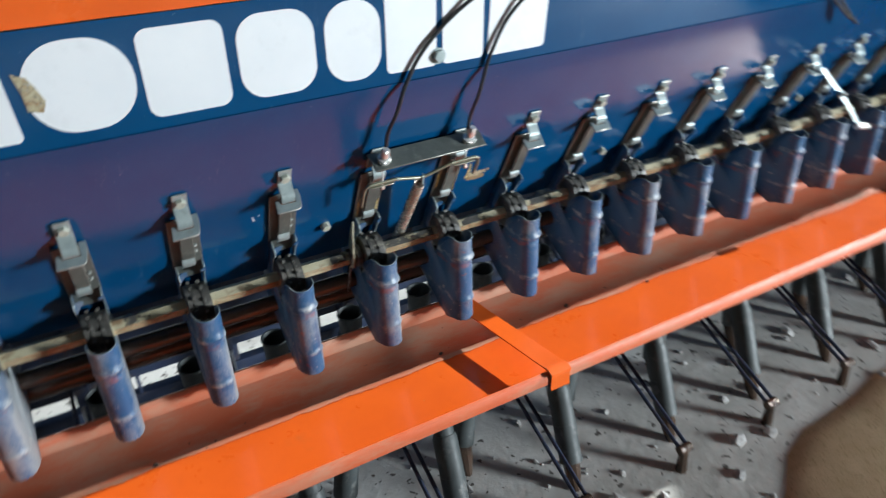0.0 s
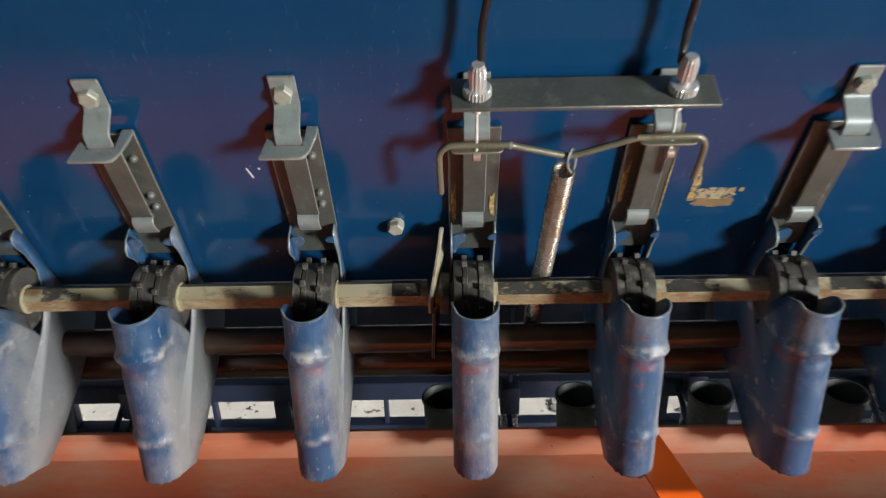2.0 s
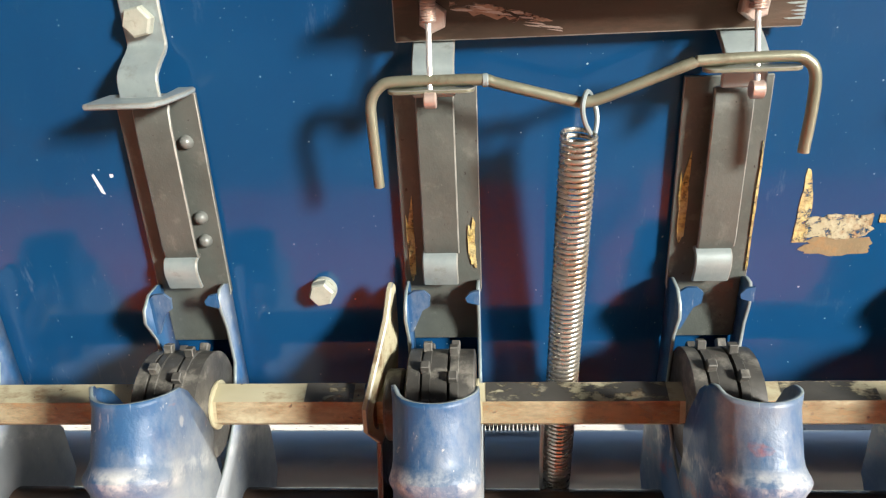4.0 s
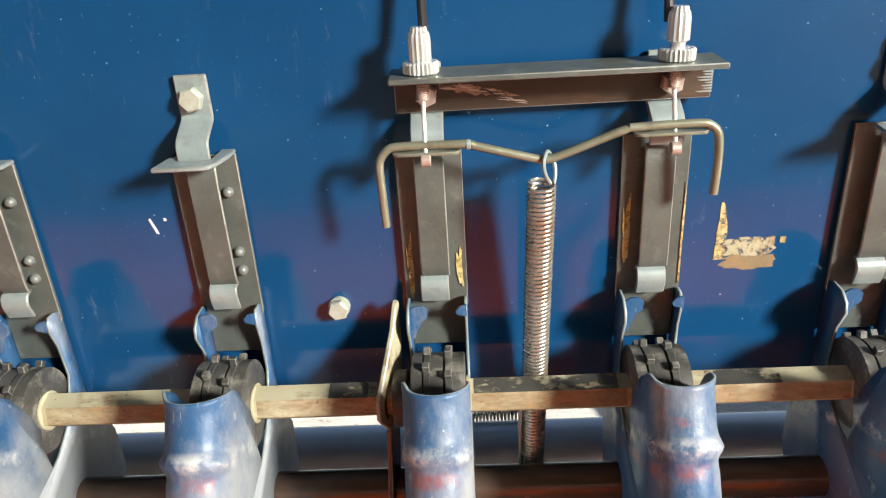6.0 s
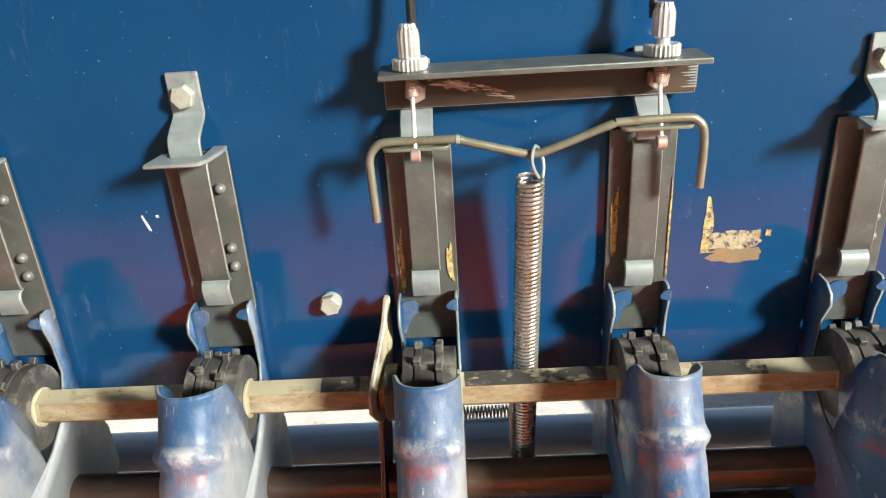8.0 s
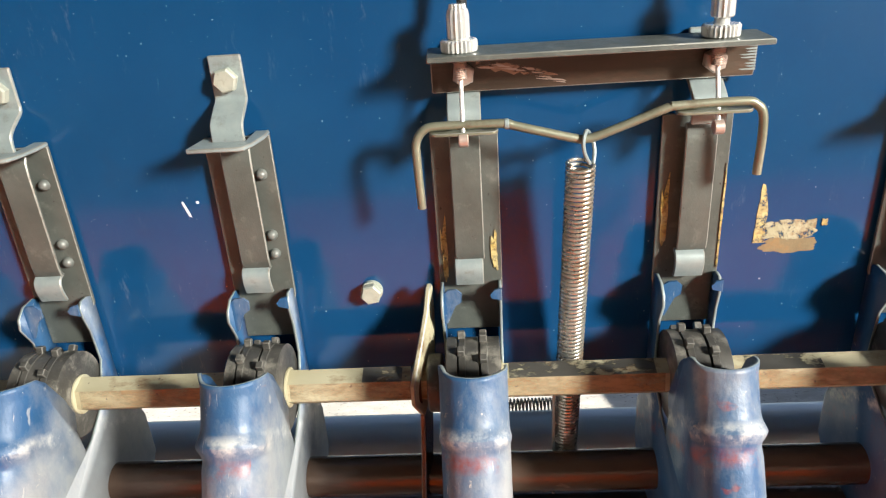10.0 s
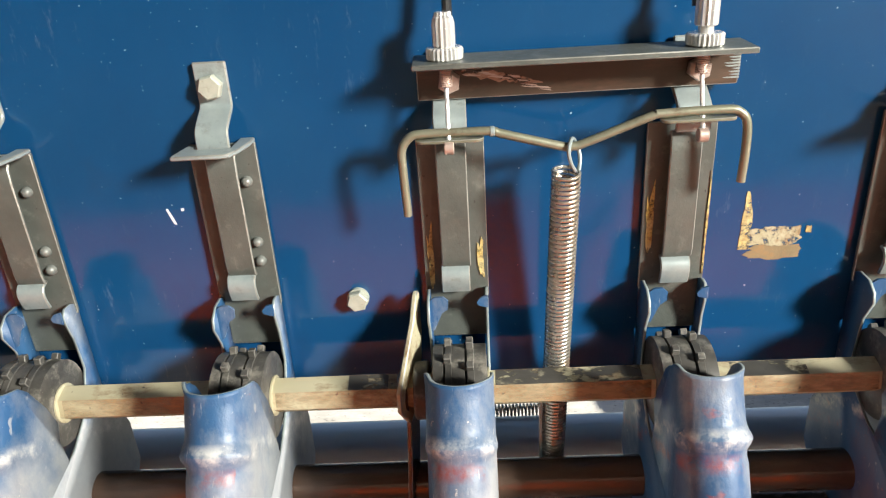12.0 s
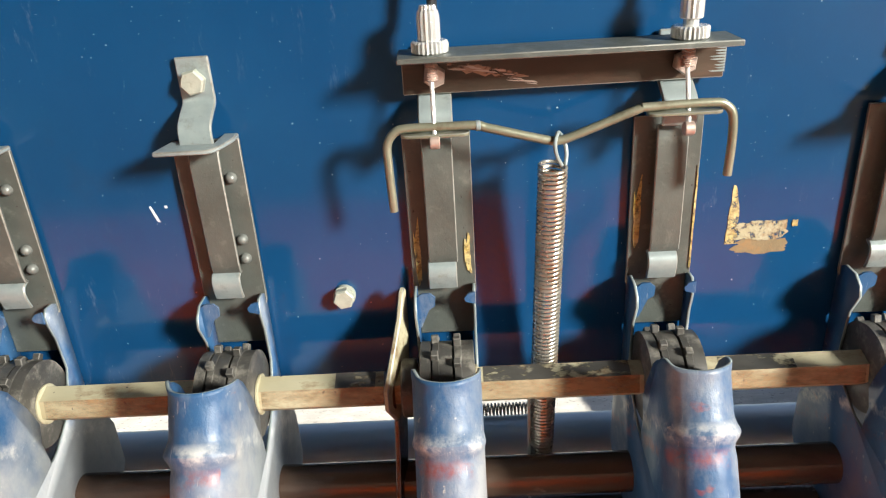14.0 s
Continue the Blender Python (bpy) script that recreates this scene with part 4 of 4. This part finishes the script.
close_bar = tagged(part("frame_bar", box(LEFT, RIGHT, 0.20, 0.23, 0.366, 0.392, 0.003), NAVY, None), "dark painted bar close under the hopper", "frame bar")
for x in (LEFT + 0.03, RIGHT - 0.05):
    part("hanger_strap", box(x, x + 0.02, 0.209, 0.214, 0.388, 0.60), NAVY, close_bar)
tagged(part("frame_beam", box(LEFT, RIGHT, 0.335, 0.362, 0.288, 0.409, 0.004), NAVY, None), "dark painted frame beam under the grey tube", "frame beam")
tagged(part("frame_bar", box(LEFT, RIGHT, 0.34, 0.36, 0.166, 0.190, 0.003), NAVY, None), "dark lower frame bar", "frame bar")
tagged(part("back_pipe", turned([(0.016, LEFT), (0.017, LEFT + 0.003), (0.017, RIGHT - 0.003), (0.016, RIGHT)], 20, 0, centre=(0, 0.105, 0.456)), RUSTPIPE, None), "brown pipe behind the shutter pipe", "pipe")
rng = random.Random(21)
for i in range(34):
    x = LEFT + 0.05 + i * 0.085 + rng.uniform(-0.02, 0.02)
    w = rng.choice((0.003, 0.004, 0.007, 0.011))
    y = 0.35 + rng.uniform(-0.004, 0.004)
    ob = part("frame_upright", box(x - w, x + w, y - 0.006, y + 0.006, 0.186, 0.242, 0.001), NAVY, None)
    tagged(ob, "short dark upright between two frame bars", "upright", "frame uprights")


def seed_tube(x, back):
    s = thing("seed_tube", pose(x, 0, 0), "black rubber seed tube leading down to a coulter", "seed tube", "seed tubes")
    if not back:
        line = [(0.0, 0.100, 0.375), (0.0, 0.075, 0.330), (-0.004, 0.0, 0.19), (-0.010, -0.06, 0.075)]
        shoe = (-0.012, -0.075, 0.050)
    else:
        line = [(0.0, 0.100, 0.375), (0.012, 0.105, 0.29), (-0.018, 0.085, 0.17), (-0.042, 0.065, 0.095)]
        shoe = (-0.050, 0.055, 0.060)
    part("tube", tube(smooth_path(line, 6), 0.0175, 16), RUBBER, s, "black rubber tube")
    if not back:
        part("sleeve", tube([(-0.004, -0.004, 0.182), (-0.0045, -0.008, 0.174), (-0.008, -0.048, 0.098)], [0.0190, 0.0215, 0.0215], 16), RUBBER, s, "wider rubber sleeve")
    part("collar", tube([Vector(line[-2]) * 0.35 + Vector(line[-1]) * 0.65, line[-1], shoe], 0.0215, 16), RUBBER, s, "rubber sleeve")
    a, b = Vector(shoe), Vector((shoe[0] - 0.002, shoe[1] - 0.03, -0.01))
    part("coulter", tube([a, a * 0.5 + b * 0.5, b], [0.017, 0.014, 0.006], 10), RUSTPIPE, s, "rusty coulter boot")
    cup = turned([(0.012, 0), (0.0175, 0.020), (0.0185, 0.050), (0.0200, 0.052), (0.0200, 0.055), (0.0182, 0.055), (0.0165, 0.050), (0.0150, 0.022), (0.002, 0.012)], 24, centre=(0, 0.085, 0.372))
    part("funnel", cup, RUBBER, s, "black rubber funnel cup")
    return s


fr, bk = seed_tube(0.0, False), seed_tube(0.0, True)
fr.matrix_world, bk.matrix_world = pose(0.095, 0, 0), pose(-0.025, 0, 0)
for k in range(-5, 7):
    if k:
        copy_thing(fr, pose(0.095 + 0.24 * k, 0, 0))
        copy_thing(bk, pose(-0.025 + 0.24 * k, 0, 0))


def drag_arm(x):
    d = thing("drag_arm", pose(x, 0, 0), "pair of thin dark coulter rods", "rod", "coulter rods")
    for dx in (-0.009, 0.009):
        part("rod", tube([(dx, 0.33, 0.262), (dx, 0.10, 0.155), (dx, -0.16, 0.055)], 0.0038, 8), NAVY, d)
    part("foot", tube([(-0.014, -0.16, 0.055), (0.014, -0.16, 0.055)], 0.009, 10), RUSTPIPE, d)
    part("stem", tube([(0.0, -0.16, 0.062), (0.0, -0.165, -0.005)], [0.008, 0.012], 8), RUSTPIPE, d)
    return d


def hanger(x):
    h = thing("pressure_rod", pose(x, 0.30, 0), "thin dark pressure rod with a small coil spring", "rod", "pressure rods")
    part("rod", tube([(0, 0, 0.395), (0, 0.01, 0.12)], 0.0035, 8), NAVY, h)
    sp = [(0.010 * math.cos(i * 0.63), 0.010 * math.sin(i * 0.63), 0.24 - 0.0006 * i) for i in range(100)]
    part("coil", tube(sp, 0.0017, 5), DARKPIPE, h, "small steel coil", 60)
    part("block", box(-0.012, 0.012, -0.012, 0.012, 0.245, 0.285, 0.002), NAVY, h)
    return h


d0, h0 = drag_arm(0.0), hanger(0.0)
d0.matrix_world, h0.matrix_world = pose(0.045, 0, 0), pose(0.055, 0.30, 0)
for k in range(-5, 7):
    if k:
        copy_thing(d0, pose(0.045 + 0.24 * k, 0, 0))
        copy_thing(h0, pose(0.055 + 0.24 * k, 0.30 + 0.02 * (k % 2), 0))

# a flat hand lever further along the shaft, where the cables end
lever = thing("hand_lever", SLOPE, "bright flat steel hand lever beside the cable ends", "lever")
path = [(-0.024, -0.020), (-0.060, -0.052), (-0.085, -0.078), (-0.108, -0.108)]
bm = bmesh.new()
rows = []
for (y, z), x in zip(path, (0.845, 0.885, 0.915, 0.945)):
    rows.append([bm.verts.new((x + s * 0.0042, y + t * 0.002, z + t * 0.002)) for s, t in ((-1, -1), (1, -1), (1, 1), (-1, 1))])
for a, b in zip(rows, rows[1:]):
    for i in range(4):
        bm.faces.new((a[i], a[(i + 1) % 4], b[(i + 1) % 4], b[i]))
bm.faces.new(rows[0])
bm.faces.new(rows[-1])
part("blade", bm, ZINC, lever, "worn bright steel blade", 0)
part("pivot_bolt", hex_head(0.885, -0.062, -0.052, 0.013, 0.006), ZINC, lever)
part("grip", tube([(0.935, -0.106, -0.105), (0.965, -0.110, -0.108)], 0.006, 12), CHROME, lever)

# ---- ground, grain and surroundings ----
bm = bmesh.new()
bmesh.ops.create_grid(bm, x_segments=2, y_segments=2, size=40)
ground = tagged(part("ground", bm, DIRT, None), "grey trodden dirt with loose stones", "ground", "", "structure")


def stone_mesh(count, seed):
    r = random.Random(seed)
    bms = bmesh.new()
    for _ in range(count):
        x, y = r.uniform(-1.3, 1.7), r.uniform(-0.35, 0.9)
        s = 0.003 + 0.012 * r.random() ** 3
        got = bmesh.ops.create_icosphere(bms, subdivisions=1, radius=s)["verts"]
        sq = (r.uniform(0.7, 1.4), r.uniform(0.7, 1.4), r.uniform(0.4, 0.8))
        for v in got:
            j = 1 + r.uniform(-0.25, 0.25)
            v.co = Vector((x + v.co.x * sq[0] * j, y + v.co.y * sq[1] * j, s * 0.25 + v.co.z * sq[2] * j))
    return bms


tagged(part("gravel", stone_mesh(700, 12), STONE, None, smooth=0), "small grey stones strewn on the dirt", "gravel", "", "stuff")
bm = bmesh.new()
n = 48
cx, cy = 1.00, -0.78
rings = [[bm.verts.new((cx, cy, 0.085))] * n]
for i in range(1, 22):
    f = i / 21
    row = []
    for k in range(n):
        a = k * math.tau / n
        e = 0.62 + 0.10 * noise.noise((2 * math.cos(a), 2 * math.sin(a), 3))
        x, y = cx + 1.15 * e * f * math.cos(a), cy + 0.95 * e * f * math.sin(a)
        row.append(bm.verts.new((x, y, 0.075 * (1 - f) ** 0.8 + 0.010 * noise.noise((x * 9, y * 9, 0)) * (1 - f) - (0.004 if i == 21 else 0))))
    rings.append(row)
for k in range(n):
    bm.faces.new((rings[0][0], rings[1][k], rings[1][(k + 1) % n]))
for a, b in zip(rings[1:], rings[2:]):
    for k in range(n):
        bm.faces.new((a[k], b[k], b[(k + 1) % n], a[(k + 1) % n]))
tagged(part("grain_pile", bm, GRAIN, None, smooth=60), "low heap of spilled tan grain on the dirt", "grain", "", "stuff")

# a plain dark shed, added unseen round the camera's path to hold back light, open to the yard on one side and by one
# opening
for x0, x1, z0, z1 in ((-7.0, 5.2, 0, 3.6), (6.8, 9.0, 0, 3.6), (5.2, 6.8, 0, 0.7), (5.2, 6.8, 2.35, 3.6)):
    tagged(part("wall_south", box(x0, x1, -6.0, -5.85, z0, z1, 0.0), BOARDS, None, smooth=0), "unseen dark board wall, added to hold back light", "wall", "", "structure")
tagged(part("wall_east", box(2.00, 2.12, -0.24, 4.0, 0, 0.95, 0.0), BOARDS, None, smooth=0), "unseen low board wall, added to keep sun off the ground", "wall", "", "structure")
tagged(part("wall_east", box(3.60, 3.72, -2.60, -0.237, 0, 3.4, 0.0), BOARDS, None, smooth=0), "unseen board wall, added to cut the sun beside the opening", "wall", "", "structure")
tagged(part("wall_east", box(3.60, 3.72, -5.85, -3.95, 0, 3.4, 0.0), BOARDS, None, smooth=0), "unseen board wall, added to narrow the opening's sunlight", "wall", "", "structure")
tagged(part("ceiling", box(-7.0, 3.2, -5.85, 0.75, 3.6, 3.75, 0.0), BOARDS, None, smooth=0), "unseen board roof, added to cut light from the sky", "ceiling", "", "structure")
tagged(part("wall_west", box(-1.62, -1.50, -5.85, 0.55, 0, 3.6, 0.0), BOARDS, None, smooth=0), "unseen board wall, added to block bounce near the machine's end", "wall", "", "structure")
tagged(part("wall_west", box(-4.2, -4.0, -5.85, 4.0, 0, 3.6, 0.0), BOARDS, None, smooth=0), "unseen dark board wall, added to hold back light", "wall", "", "structure")
